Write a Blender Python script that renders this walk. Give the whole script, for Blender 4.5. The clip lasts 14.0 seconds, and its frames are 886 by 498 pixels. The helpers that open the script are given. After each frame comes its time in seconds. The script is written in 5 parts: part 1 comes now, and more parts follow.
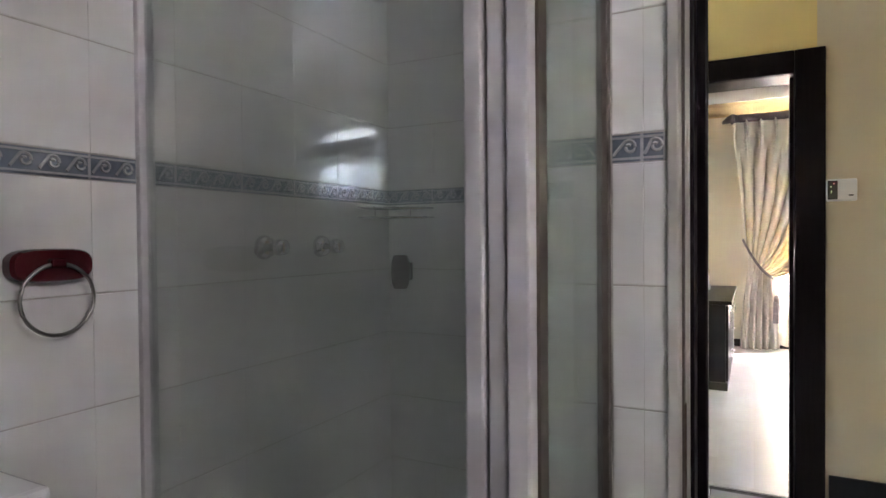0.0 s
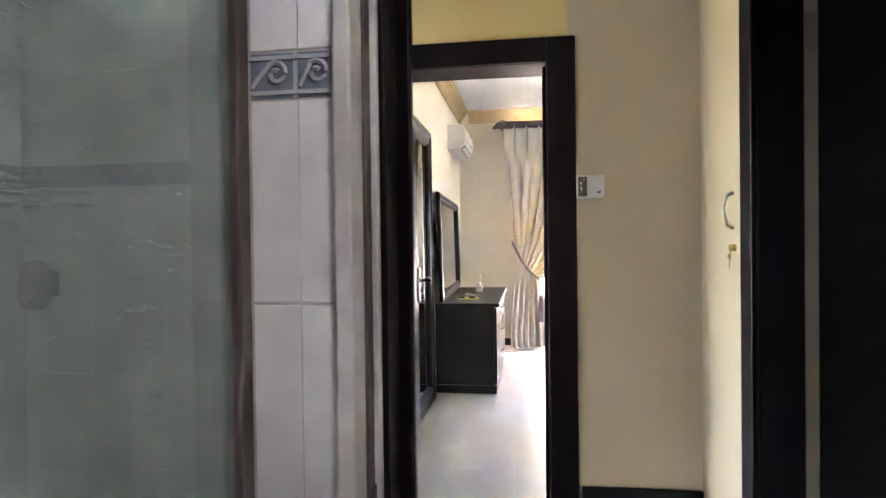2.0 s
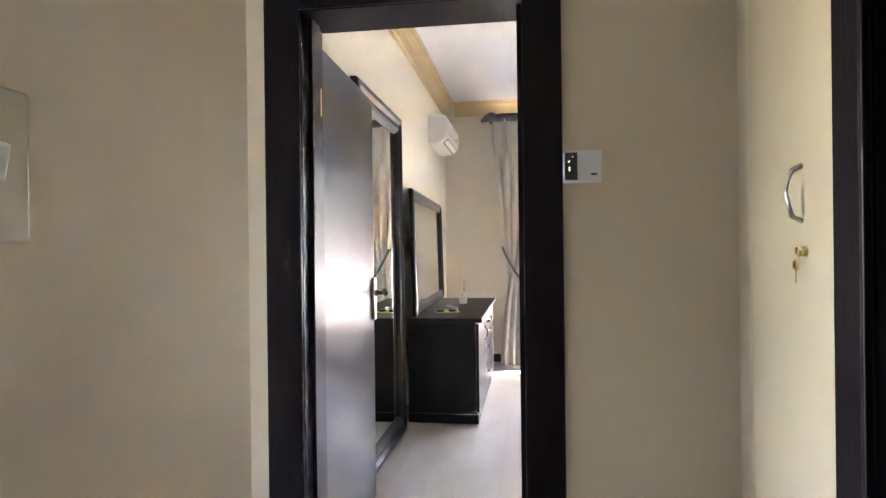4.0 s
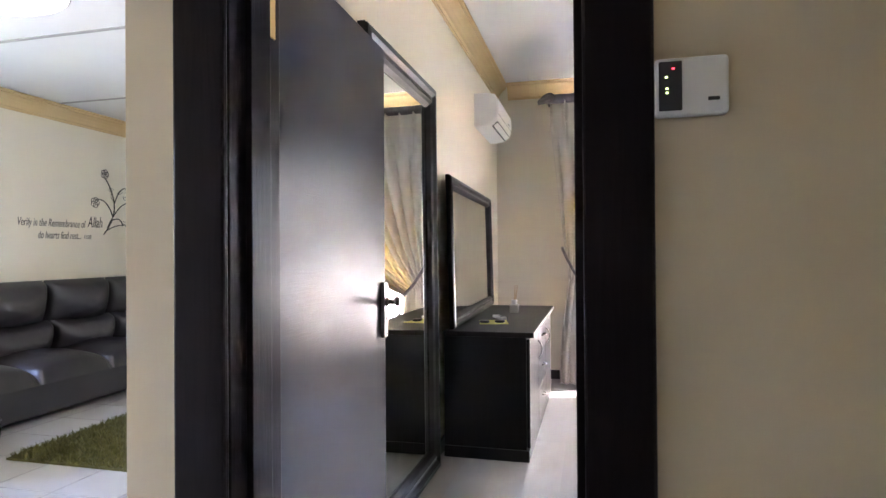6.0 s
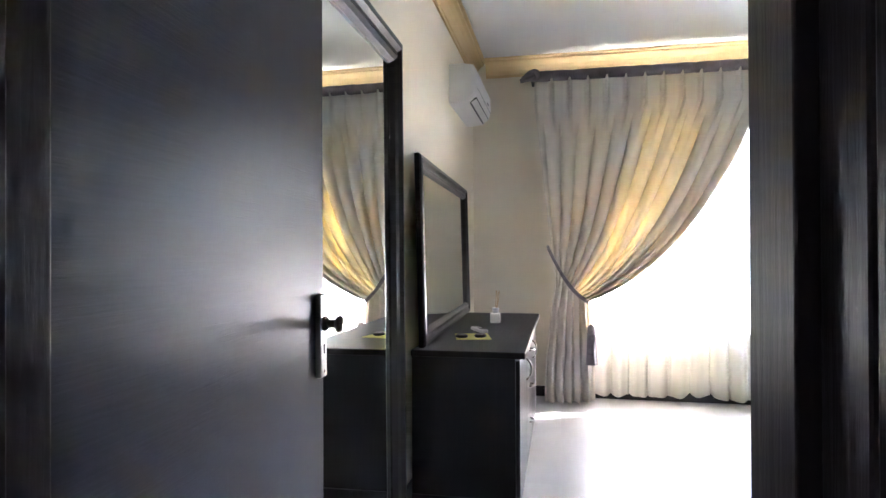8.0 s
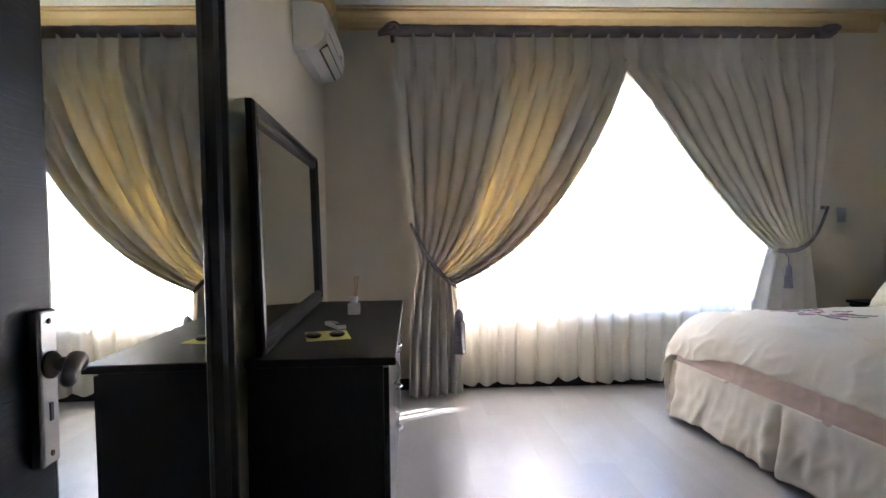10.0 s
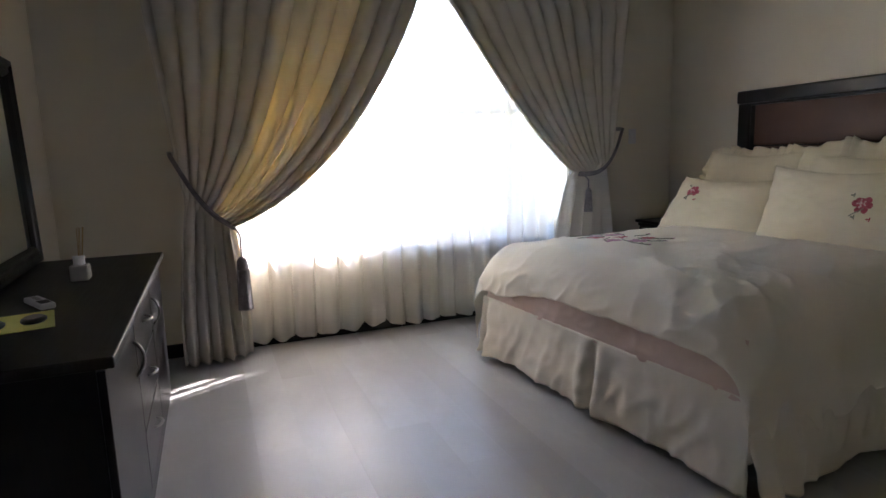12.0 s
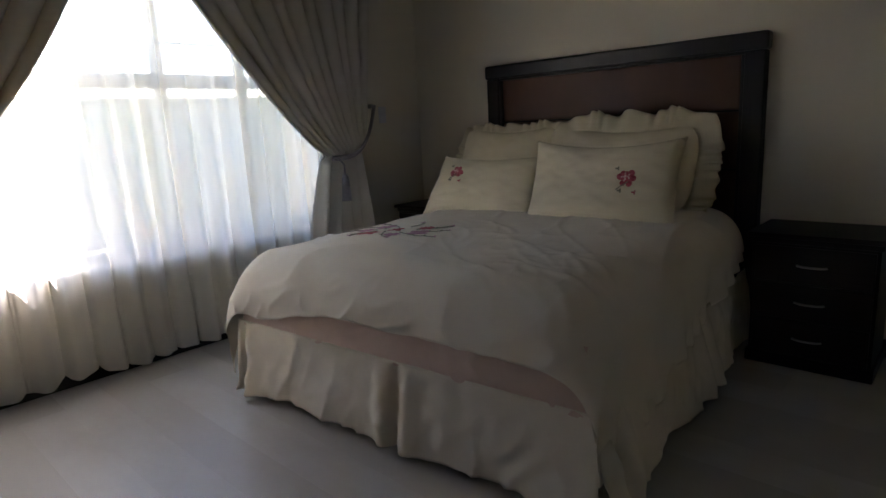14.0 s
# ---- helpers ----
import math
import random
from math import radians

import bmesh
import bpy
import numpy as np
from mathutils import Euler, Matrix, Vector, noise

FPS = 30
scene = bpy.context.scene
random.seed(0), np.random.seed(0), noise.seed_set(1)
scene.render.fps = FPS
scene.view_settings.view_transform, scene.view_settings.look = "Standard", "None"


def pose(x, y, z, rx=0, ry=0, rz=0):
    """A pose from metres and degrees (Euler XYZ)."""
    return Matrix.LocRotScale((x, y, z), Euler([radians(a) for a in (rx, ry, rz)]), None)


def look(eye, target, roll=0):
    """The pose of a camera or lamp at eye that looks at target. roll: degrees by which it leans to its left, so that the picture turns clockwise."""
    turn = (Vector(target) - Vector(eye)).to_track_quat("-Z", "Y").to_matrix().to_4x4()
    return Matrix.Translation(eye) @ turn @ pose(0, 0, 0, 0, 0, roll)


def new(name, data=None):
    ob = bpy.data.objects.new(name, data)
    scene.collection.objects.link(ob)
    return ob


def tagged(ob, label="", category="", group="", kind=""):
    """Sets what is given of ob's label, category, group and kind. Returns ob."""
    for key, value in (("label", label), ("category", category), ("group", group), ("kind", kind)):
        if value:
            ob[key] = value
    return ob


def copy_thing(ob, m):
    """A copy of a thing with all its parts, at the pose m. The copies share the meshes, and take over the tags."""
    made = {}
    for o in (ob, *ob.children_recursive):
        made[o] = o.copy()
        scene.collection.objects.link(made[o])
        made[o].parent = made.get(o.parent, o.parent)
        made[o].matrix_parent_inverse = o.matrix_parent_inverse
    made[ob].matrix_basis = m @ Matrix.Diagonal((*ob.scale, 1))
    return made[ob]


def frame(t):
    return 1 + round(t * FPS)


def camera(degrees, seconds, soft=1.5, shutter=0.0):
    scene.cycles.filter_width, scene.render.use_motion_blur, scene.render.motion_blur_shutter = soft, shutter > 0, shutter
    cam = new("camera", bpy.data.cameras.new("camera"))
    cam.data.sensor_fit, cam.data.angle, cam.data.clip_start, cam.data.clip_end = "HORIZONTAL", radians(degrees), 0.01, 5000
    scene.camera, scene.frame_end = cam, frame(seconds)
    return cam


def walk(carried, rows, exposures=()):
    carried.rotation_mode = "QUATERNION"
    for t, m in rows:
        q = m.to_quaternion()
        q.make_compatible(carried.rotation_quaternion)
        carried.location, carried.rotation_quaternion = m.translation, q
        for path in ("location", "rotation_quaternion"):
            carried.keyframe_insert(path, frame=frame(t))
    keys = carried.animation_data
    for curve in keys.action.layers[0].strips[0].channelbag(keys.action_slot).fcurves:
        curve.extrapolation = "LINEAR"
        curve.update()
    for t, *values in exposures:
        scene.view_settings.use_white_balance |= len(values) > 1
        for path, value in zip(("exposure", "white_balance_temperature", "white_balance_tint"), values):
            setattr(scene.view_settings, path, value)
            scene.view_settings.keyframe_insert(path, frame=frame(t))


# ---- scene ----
cam = camera(73.5, 14.0)
PATH = [
    (0, (0.232, 0.096, 1.324), (-0.693, 1.869, 1.292), -0.5),
    (0.5, (0.229, 0.207, 1.323), (-0.487, 2.074, 1.293), -0.5),
    (1, (0.254, 0.323, 1.312), (-0.267, 2.254, 1.282), -0.5),
    (1.5, (0.281, 0.478, 1.301), (-0.089, 2.443, 1.273), -0.5),
    (2, (0.312, 0.656, 1.3), (0.031, 2.637, 1.277), -0.7),
    (2.5, (0.352, 0.836, 1.296), (0.107, 2.821, 1.278), -0.6),
    (3, (0.379, 1.012, 1.296), (0.147, 2.999, 1.283), -0.7),
    (5.5, (0.443, 1.987, 1.254), (-0.009, 3.935, 1.268), -0.5),
    (6, (0.419, 2.167, 1.251), (-0.072, 4.106, 1.264), -0.4),
    (6.5, (0.385, 2.356, 1.248), (-0.12, 4.292, 1.266), -0.2),
    (7, (0.347, 2.544, 1.239), (-0.158, 4.48, 1.258), -0.2),
    (9.5, (0.136, 3.361, 1.257), (0.125, 5.361, 1.231), -0.5),
    (10, (0.141, 3.502, 1.241), (0.245, 5.498, 1.179), -0.7),
    (10.5, (0.171, 3.658, 1.235), (0.393, 5.642, 1.117), -0.9),
    (11, (0.217, 3.78, 1.24), (0.56, 5.741, 1.048), -1.1),
    (11.5, (0.275, 3.915, 1.236), (0.791, 5.83, 0.972), -1.5),
    (12, (0.331, 4.077, 1.248), (1.047, 5.916, 0.927), -1.8),
    (12.5, (0.404, 4.231, 1.228), (1.309, 5.98, 0.881), -2.2),
    (13, (0.456, 4.386, 1.247), (1.554, 6.015, 0.868), -2.3),
    (13.5, (0.487, 4.533, 1.245), (1.761, 6.024, 0.853), -2.4),
    (14, (0.531, 4.691, 1.239), (1.96, 6.029, 0.827), -3.1),
]
EXPOSURES = [(0.0, 7.3, 6450, 24), (2.5, 7.42, 6150, 28), (3.0, 7.35, 6080, 28), (5.5, 6.75, 6200, 31), (7.0, 6.88, 5700, 26), (9.5, 5.33, 5820, 23), (11.0, 4.66, 5900, 23), (12.5, 3.9, 6060, 23), (14.0, 3.27, 6080, 22)]
walk(cam, [(t, look(eye, target, roll)) for t, eye, target, roll in PATH], EXPOSURES)

# ---- world, sun, lamps ----
SUN_DIR = Vector((-0.70, -0.38, -0.50)).normalized()
world = bpy.data.worlds.new("sky")
scene.world = world
world.use_nodes = True
wn = world.node_tree.nodes
sky = wn.new("ShaderNodeTexSky")
sky.sky_type = 'NISHITA'
sky.sun_disc = False
sky.sun_elevation = math.asin(-SUN_DIR.z)
sky.sun_rotation = math.atan2(-SUN_DIR.x, -SUN_DIR.y)
wn["Background"].inputs["Strength"].default_value = 0.10
world.node_tree.links.new(sky.outputs["Color"], wn["Background"].inputs["Color"])
sun = new("sun", bpy.data.lights.new("sun", 'SUN'))
sun.data.energy, sun.data.angle, sun.data.color = 5.0, radians(0.5), (1.0, 0.93, 0.82)
sun.matrix_world = look((0, 0, 0), SUN_DIR)


def window_light(name, x, y, z, w, h, way, watts, colour=(0.92, 0.96, 1.0)):
    """Sky light that stands in a window's opening."""
    lamp = new(name, bpy.data.lights.new(name, 'AREA'))
    lamp.data.shape, lamp.data.size, lamp.data.size_y, lamp.data.energy, lamp.data.color = 'RECTANGLE', w, h, watts, colour
    lamp.matrix_world = look((x, y, z), (x + way[0], y + way[1], z + way[2]))
    return lamp


# stands in assumed glazing out of view, placed to brighten the living room
window_light("living_window_light", -4.66, 4.1, 1.45, 1.5, 1.5, (1, 0, 0), 0.31)
window_light("bathroom_window_light", -2.535, -0.62, 1.785, 0.46, 0.34, (0, 1, 0), 0.17, (0.9, 0.96, 1.0))
# fill lamp at an invented side window, brightens the bathroom
window_light("bathroom_side_light", 1.52, 0.05, 2.165, 0.42, 0.40, (-1, 0, 0), 0.042, (1.0, 0.97, 0.93))

# ---- materials ----
def nodes_of(name):
    m = bpy.data.materials.new(name)
    m.use_nodes = True
    t = m.node_tree
    return m, t, t.nodes["Principled BSDF"]


def ramp(t, fac, stops):
    r = t.nodes.new("ShaderNodeValToRGB")
    while len(r.color_ramp.elements) < len(stops):
        r.color_ramp.elements.new(0.5)
    for e, (p, c) in zip(r.color_ramp.elements, stops):
        e.position, e.color = p, (*c, 1)
    t.links.new(fac, r.inputs["Fac"])
    return r.outputs["Color"]


def noise_tex(t, scale, detail=4.0, stretch=(1, 1, 1), rough=0.55, distortion=0.0, whole=False):
    """Noise in an object's own space, or running on from piece to piece."""
    c = t.nodes.new("ShaderNodeNewGeometry" if whole else "ShaderNodeTexCoord")
    mp = t.nodes.new("ShaderNodeMapping")
    mp.inputs["Scale"].default_value = stretch
    n = t.nodes.new("ShaderNodeTexNoise")
    n.inputs["Scale"].default_value, n.inputs["Detail"].default_value = scale, detail
    n.inputs["Roughness"].default_value, n.inputs["Distortion"].default_value = rough, distortion
    t.links.new(c.outputs["Position" if whole else "Object"], mp.inputs["Vector"])
    t.links.new(mp.outputs["Vector"], n.inputs["Vector"])
    return n.outputs["Fac"]


def mixed(t, a, b, fac):
    m = t.nodes.new("ShaderNodeMix")
    m.data_type = 'RGBA'
    for sock, v in ((m.inputs[6], a), (m.inputs[7], b), (m.inputs[0], fac)):
        if isinstance(v, bpy.types.NodeSocket):
            t.links.new(v, sock)
        elif isinstance(v, tuple):
            sock.default_value = (*v, 1)
        else:
            sock.default_value = v
    return m.outputs[2]


def bump(t, b, fac, strength=0.2, distance=0.01):
    n = t.nodes.new("ShaderNodeBump")
    n.inputs["Strength"].default_value, n.inputs["Distance"].default_value = strength, distance
    t.links.new(fac, n.inputs["Height"])
    t.links.new(n.outputs["Normal"], b.inputs["Normal"])


def plain(name, c1, c2, rough=0.5, scale=3.0, fine=60.0, relief=0.1, metal=0.0, stretch=(1, 1, 1), vary=0.0, coat=0.0, spec=0.5, rough_vary=0.1, whole=False):
    """Two tones blended by a broad noise, with a fine relief."""
    m, t, b = nodes_of(name)
    broad = noise_tex(t, scale, 5.0, stretch, whole=whole)
    col = ramp(t, broad, [(0.3, c1), (0.7, c2)])
    if vary:
        info = t.nodes.new("ShaderNodeObjectInfo")
        dark = tuple(v * (1 - vary) for v in c1)
        col = mixed(t, col, dark, 0.0)
        t.links.new(info.outputs["Random"], col.node.inputs[0])
    t.links.new(col, b.inputs["Base Color"])
    b.inputs["Metallic"].default_value = metal
    b.inputs["Coat Weight"].default_value = coat
    b.inputs["Specular IOR Level"].default_value = spec
    f = noise_tex(t, fine, 3.0, stretch)
    rr = t.nodes.new("ShaderNodeMapRange")
    rr.inputs["To Min"].default_value, rr.inputs["To Max"].default_value = rough - rough_vary * 0.5, rough + rough_vary * 0.5
    t.links.new(broad, rr.inputs["Value"])
    t.links.new(rr.outputs["Result"], b.inputs["Roughness"])
    if relief:
        bump(t, b, f, relief, 0.004)
    return m


def wood(name, c1, c2, rough, axis="z", relief=0.35, spec=0.5):
    st = {"z": (22, 22, 1.2), "y": (22, 1.2, 22), "x": (1.2, 22, 22), "leaf": (1.5, 9, 46)}[axis]
    m, t, b = nodes_of(name)
    g = noise_tex(t, 4.0, 8.0, st, 0.65, 0.6)
    big = noise_tex(t, 1.6, 3.0, (1, 1, 1))
    col = mixed(t, ramp(t, g, [(0.35, c1), (0.65, c2)]), tuple(v * 1.35 for v in c2), 0.0)
    t.links.new(ramp(t, big, [(0.45, (0, 0, 0)), (0.75, (0.6, 0.6, 0.6))]), col.node.inputs[0])
    t.links.new(col, b.inputs["Base Color"])
    b.inputs["Specular IOR Level"].default_value = spec
    rr = t.nodes.new("ShaderNodeMapRange")
    rr.inputs["To Min"].default_value, rr.inputs["To Max"].default_value = rough - 0.05, rough + 0.1
    t.links.new(g, rr.inputs["Value"])
    t.links.new(rr.outputs["Result"], b.inputs["Roughness"])
    bump(t, b, g, relief, 0.003)
    return m


def cloth(name, c1, c2, weave=260.0, sheer=0.0, glow=0.0, rough=0.85, broad=5.0, stretch=(1, 1, 1), relief=0.25, lining=None):
    """Woven cloth: glow is the share of light that comes through, sheer the share of open gaps."""
    m, t, b = nodes_of(name)
    n1 = noise_tex(t, broad, 5.0, stretch)
    col = ramp(t, n1, [(0.3, c1), (0.7, c2)])
    t.links.new(col, b.inputs["Base Color"])
    b.inputs["Roughness"].default_value = rough
    b.inputs["Specular IOR Level"].default_value = 0.15
    b.inputs["Sheen Weight"].default_value = 0.15
    bump(t, b, noise_tex(t, weave, 2.0, (1, 1, 0.6)), relief, 0.002)
    out = t.nodes["Material Output"]
    last = b.outputs[0]
    if glow:
        tr = t.nodes.new("ShaderNodeBsdfTranslucent")
        if lining:
            tr.inputs["Color"].default_value = (*lining, 1)
        else:
            t.links.new(col, tr.inputs["Color"])
        mx = t.nodes.new("ShaderNodeMixShader")
        mx.inputs[0].default_value = glow
        t.links.new(last, mx.inputs[1])
        t.links.new(tr.outputs[0], mx.inputs[2])
        last = mx.outputs[0]
    if sheer:
        op = t.nodes.new("ShaderNodeBsdfTransparent")
        mx = t.nodes.new("ShaderNodeMixShader")
        mx.inputs[0].default_value = sheer
        t.links.new(last, mx.inputs[1])
        t.links.new(op.outputs[0], mx.inputs[2])
        last = mx.outputs[0]
    t.links.new(last, out.inputs["Surface"])
    return m


def clear_glass(name, tint, gloss_rough=0.02, film=0.0):
    m, t, b = nodes_of(name)
    op = t.nodes.new("ShaderNodeBsdfTransparent")
    op.inputs["Color"].default_value = (*tint, 1)
    gl = t.nodes.new("ShaderNodeBsdfGlossy")
    gl.inputs["Roughness"].default_value = gloss_rough
    lw_ = t.nodes.new("ShaderNodeLayerWeight")
    lw_.inputs["Blend"].default_value = 0.5
    pw = t.nodes.new("ShaderNodeMath")
    pw.operation = 'POWER'
    pw.inputs[1].default_value = 4.0
    t.links.new(lw_.outputs["Facing"], pw.inputs[0])
    fr = t.nodes.new("ShaderNodeMath")
    fr.operation = 'MULTIPLY_ADD'
    fr.inputs[1].default_value, fr.inputs[2].default_value = 0.85, 0.04
    t.links.new(pw.outputs[0], fr.inputs[0])
    mx = t.nodes.new("ShaderNodeMixShader")
    base = op.outputs[0]
    if film:
        df = t.nodes.new("ShaderNodeBsdfDiffuse")
        df.inputs["Color"].default_value = (0.62, 0.71, 0.66, 1)
        streak = ramp(t, noise_tex(t, 7.0, 6.0, (3, 3, 0.35), 0.7, 1.2), [(0.35, (film * 0.75,) * 3), (0.75, (film,) * 3)])
        strokes = ramp(t, noise_tex(t, 16.0, 4.0, (1, 1.2, 9), 0.6, 2.2), [(0.40, (film * 0.72,) * 3), (0.68, (film * 1.2,) * 3)])
        patches = ramp(t, noise_tex(t, 3.2, 3.0, (2, 2, 0.6)), [(0.45, (0, 0, 0)), (0.62, (0.6,) * 3)])
        fm = t.nodes.new("ShaderNodeMixShader")
        streak = mixed(t, streak, strokes, patches)
        t.links.new(streak, fm.inputs[0])
        t.links.new(base, fm.inputs[1])
        t.links.new(df.outputs[0], fm.inputs[2])
        base = fm.outputs[0]
    t.links.new(fr.outputs[0], mx.inputs[0])
    t.links.new(base, mx.inputs[1])
    t.links.new(gl.outputs[0], mx.inputs[2])
    t.links.new(mx.outputs[0], t.nodes["Material Output"].inputs["Surface"])
    return m


def lamp_skin(name, colour, strength):
    m, t, b = nodes_of(name)
    b.inputs["Base Color"].default_value = (0.9, 0.9, 0.88, 1)
    b.inputs["Emission Color"].default_value = (*colour, 1)
    b.inputs["Emission Strength"].default_value = strength
    return m


M = {}
# passage cream, darkened so its colour carries the passage's dimmer light
M["cream"] = plain("dimmed_cream_paint", (0.58, 0.49, 0.355), (0.63, 0.54, 0.395), 0.6, 1.3, 140, 0.06)
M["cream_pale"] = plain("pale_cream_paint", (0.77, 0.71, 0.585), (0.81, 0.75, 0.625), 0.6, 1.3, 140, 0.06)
M["cupboard"] = plain("aged_cream_paint", (0.48, 0.395, 0.25), (0.54, 0.45, 0.29), 0.55, 1.3, 140, 0.06)
M["yellow"] = plain("yellow_paint", (0.72, 0.55, 0.22), (0.76, 0.59, 0.25), 0.6, 1.5, 140, 0.06)
M["cornice"] = plain("ochre_paint", (0.62, 0.45, 0.22), (0.68, 0.51, 0.27), 0.5, 3, 90, 0.05)
M["ceiling"] = plain("white_ceiling_paint", (0.76, 0.76, 0.77), (0.80, 0.80, 0.80), 0.7, 1.2, 160, 0.08)
M["joint"] = plain("grey_joint_strip", (0.34, 0.34, 0.33), (0.42, 0.42, 0.41), 0.7, 4, 90, 0.05)
M["ebony"] = wood("ebony_stained_wood", (0.003, 0.003, 0.004), (0.008, 0.007, 0.008), 0.34, "z", 0.25, 0.4)
M["ebony_y"] = wood("ebony_stained_wood_long", (0.004, 0.003, 0.004), (0.009, 0.008, 0.009), 0.32, "y", 0.25, 0.5)
M["ebony_top"] = wood("ebony_worn_top", (0.006, 0.005, 0.005), (0.015, 0.012, 0.011), 0.42, "y", 0.35, 0.35)
M["leaf"] = wood("ebony_door_veneer", (0.004, 0.005, 0.011), (0.011, 0.012, 0.022), 0.28, "leaf", 0.22, 0.16)
M["jamb"] = wood("ebony_jamb_lacquer", (0.008, 0.006, 0.007), (0.013, 0.009, 0.010), 0.30, "z", 0.25, 0.09)
M["laminate"] = plain("pale_laminate", (0.41, 0.395, 0.38), (0.55, 0.545, 0.54), 0.34, 3.4, 14, 0.10, vary=0.006, rough_vary=0.16, stretch=(1.0, 0.45, 1), whole=True)
M["floor_tile"] = plain("white_floor_tile", (0.35, 0.34, 0.315), (0.41, 0.40, 0.375), 0.28, 2, 60, 0.0, vary=0.05, rough_vary=0.0, whole=True)
M["bath_tile"] = plain("grey_floor_tile", (0.15, 0.15, 0.145), (0.20, 0.20, 0.19), 0.35, 2, 60, 0.02, whole=True)
M["grout"] = plain("grey_grout", (0.09, 0.085, 0.08), (0.14, 0.13, 0.12), 0.85, 8, 120, 0.2)
M["wall_tile"] = plain("white_glazed_tile", (0.71, 0.71, 0.70), (0.77, 0.77, 0.76), 0.18, 3, 25, 0.02, vary=0.025, rough_vary=0.0, whole=True)
M["wall_grout"] = plain("pale_grout", (0.40, 0.38, 0.355), (0.50, 0.48, 0.45), 0.8, 9, 150, 0.2)
M["border"] = plain("blue_grey_glaze", (0.13, 0.16, 0.20), (0.22, 0.25, 0.29), 0.22, 14, 50, 0.1)
M["border_relief"] = plain("pale_scroll_glaze", (0.34, 0.37, 0.40), (0.44, 0.45, 0.46), 0.2, 14, 50, 0.1)
M["alu"] = plain("white_powder_coat", (0.45, 0.44, 0.46), (0.54, 0.53, 0.55), 0.35, 6, 90, 0.04)
M["seal"] = plain("brown_seal_strip", (0.075, 0.058, 0.048), (0.11, 0.088, 0.072), 0.55, 5, 60, 0.2, stretch=(1, 1, 0.2))
M["frame_paint"] = plain("worn_white_frame_paint", (0.42, 0.41, 0.38), (0.60, 0.58, 0.55), 0.45, 7, 60, 0.25, stretch=(1, 1, 0.25))
M["rust"] = plain("rusted_strike_plate", (0.07, 0.05, 0.04), (0.16, 0.12, 0.09), 0.6, 30, 90, 0.4, metal=0.5)
M["chrome"] = plain("chrome", (0.62, 0.62, 0.62), (0.70, 0.70, 0.70), 0.14, 12, 60, 0.0, metal=1.0)
M["steel"] = plain("brushed_steel", (0.40, 0.39, 0.37), (0.50, 0.49, 0.47), 0.3, 12, 120, 0.05, metal=1.0)
M["bronze"] = plain("dark_bronzed_steel", (0.15, 0.13, 0.12), (0.24, 0.21, 0.19), 0.36, 12, 120, 0.05, metal=1.0)
M["brass"] = plain("aged_brass", (0.50, 0.37, 0.14), (0.62, 0.47, 0.2), 0.3, 12, 60, 0.05, metal=1.0)
M["maroon"] = plain("maroon_lacquer", (0.05, 0.004, 0.007), (0.085, 0.008, 0.012), 0.2, 9, 60, 0.02)
M["brown_plastic"] = plain("dark_brown_plastic", (0.05, 0.03, 0.03), (0.08, 0.05, 0.045), 0.3, 9, 60, 0.03)
M["white_plastic"] = plain("white_plastic", (0.66, 0.66, 0.68), (0.72, 0.72, 0.74), 0.35, 5, 80, 0.03)
M["ac_plastic"] = plain("ivory_plastic", (0.83, 0.82, 0.80), (0.87, 0.86, 0.84), 0.35, 5, 80, 0.02)
M["black"] = plain("black_plastic", (0.012, 0.012, 0.013), (0.025, 0.025, 0.027), 0.35, 8, 80, 0.05)
M["ceramic"] = plain("white_ceramic", (0.76, 0.76, 0.76), (0.80, 0.80, 0.80), 0.12, 4, 60, 0.0)
M["mirror"] = plain("mirror_silver", (0.79, 0.82, 0.78), (0.81, 0.84, 0.80), 0.012, 2, 10, 0.0, metal=1.0, rough_vary=0.004)
# film here is haze on the glass plus a painted veil of reflection
M["shower_glass"] = clear_glass("greenish_shower_glass", (0.97, 0.99, 0.98), 0.0, 0.12)
M["side_glass"] = clear_glass("filmed_shower_glass", (0.76, 0.84, 0.81), 0.06, 0.30)
M["pane"] = clear_glass("window_pane_glass", (0.96, 0.98, 0.97), 0.01)
M["curtain"] = cloth("taupe_damask", (0.69, 0.66, 0.615), (0.79, 0.76, 0.715), 240, 0, 0.14, 0.8, 9.0, (1, 1, 0.35), lining=(0.90, 0.74, 0.36))
# for the added layers that confine the curtain's sun glow to a band
M["lining"] = cloth("glow_mask_cloth", (0.62, 0.60, 0.55), (0.68, 0.66, 0.61), 240, 0, 0.22, 0.85, 9.0)
M["net"] = cloth("white_voile", (0.88, 0.855, 0.80), (0.92, 0.895, 0.84), 300, 0.25, 0.65, 0.9, 6.0, (1, 1, 0.2), 0.1)
M["pelmet"] = cloth("mauve_grey_velvet", (0.17, 0.145, 0.155), (0.25, 0.22, 0.23), 200, 0, 0, 0.75, 8.0)
M["rope"] = cloth("grey_braid", (0.22, 0.20, 0.215), (0.34, 0.32, 0.33), 400, 0, 0, 0.8, 40.0, (1, 1, 1), 0.6)
M["duvet"] = cloth("ivory_cotton", (0.83, 0.76, 0.645), (0.89, 0.82, 0.705), 380, 0, 0, 0.75, 3.0)
M["skirt"] = cloth("cream_cotton", (0.78, 0.71, 0.595), (0.84, 0.77, 0.655), 380, 0, 0, 0.8, 4.0)
M["peach"] = cloth("peach_cotton", (0.68, 0.51, 0.43), (0.76, 0.59, 0.51), 380, 0, 0, 0.75, 5.0)
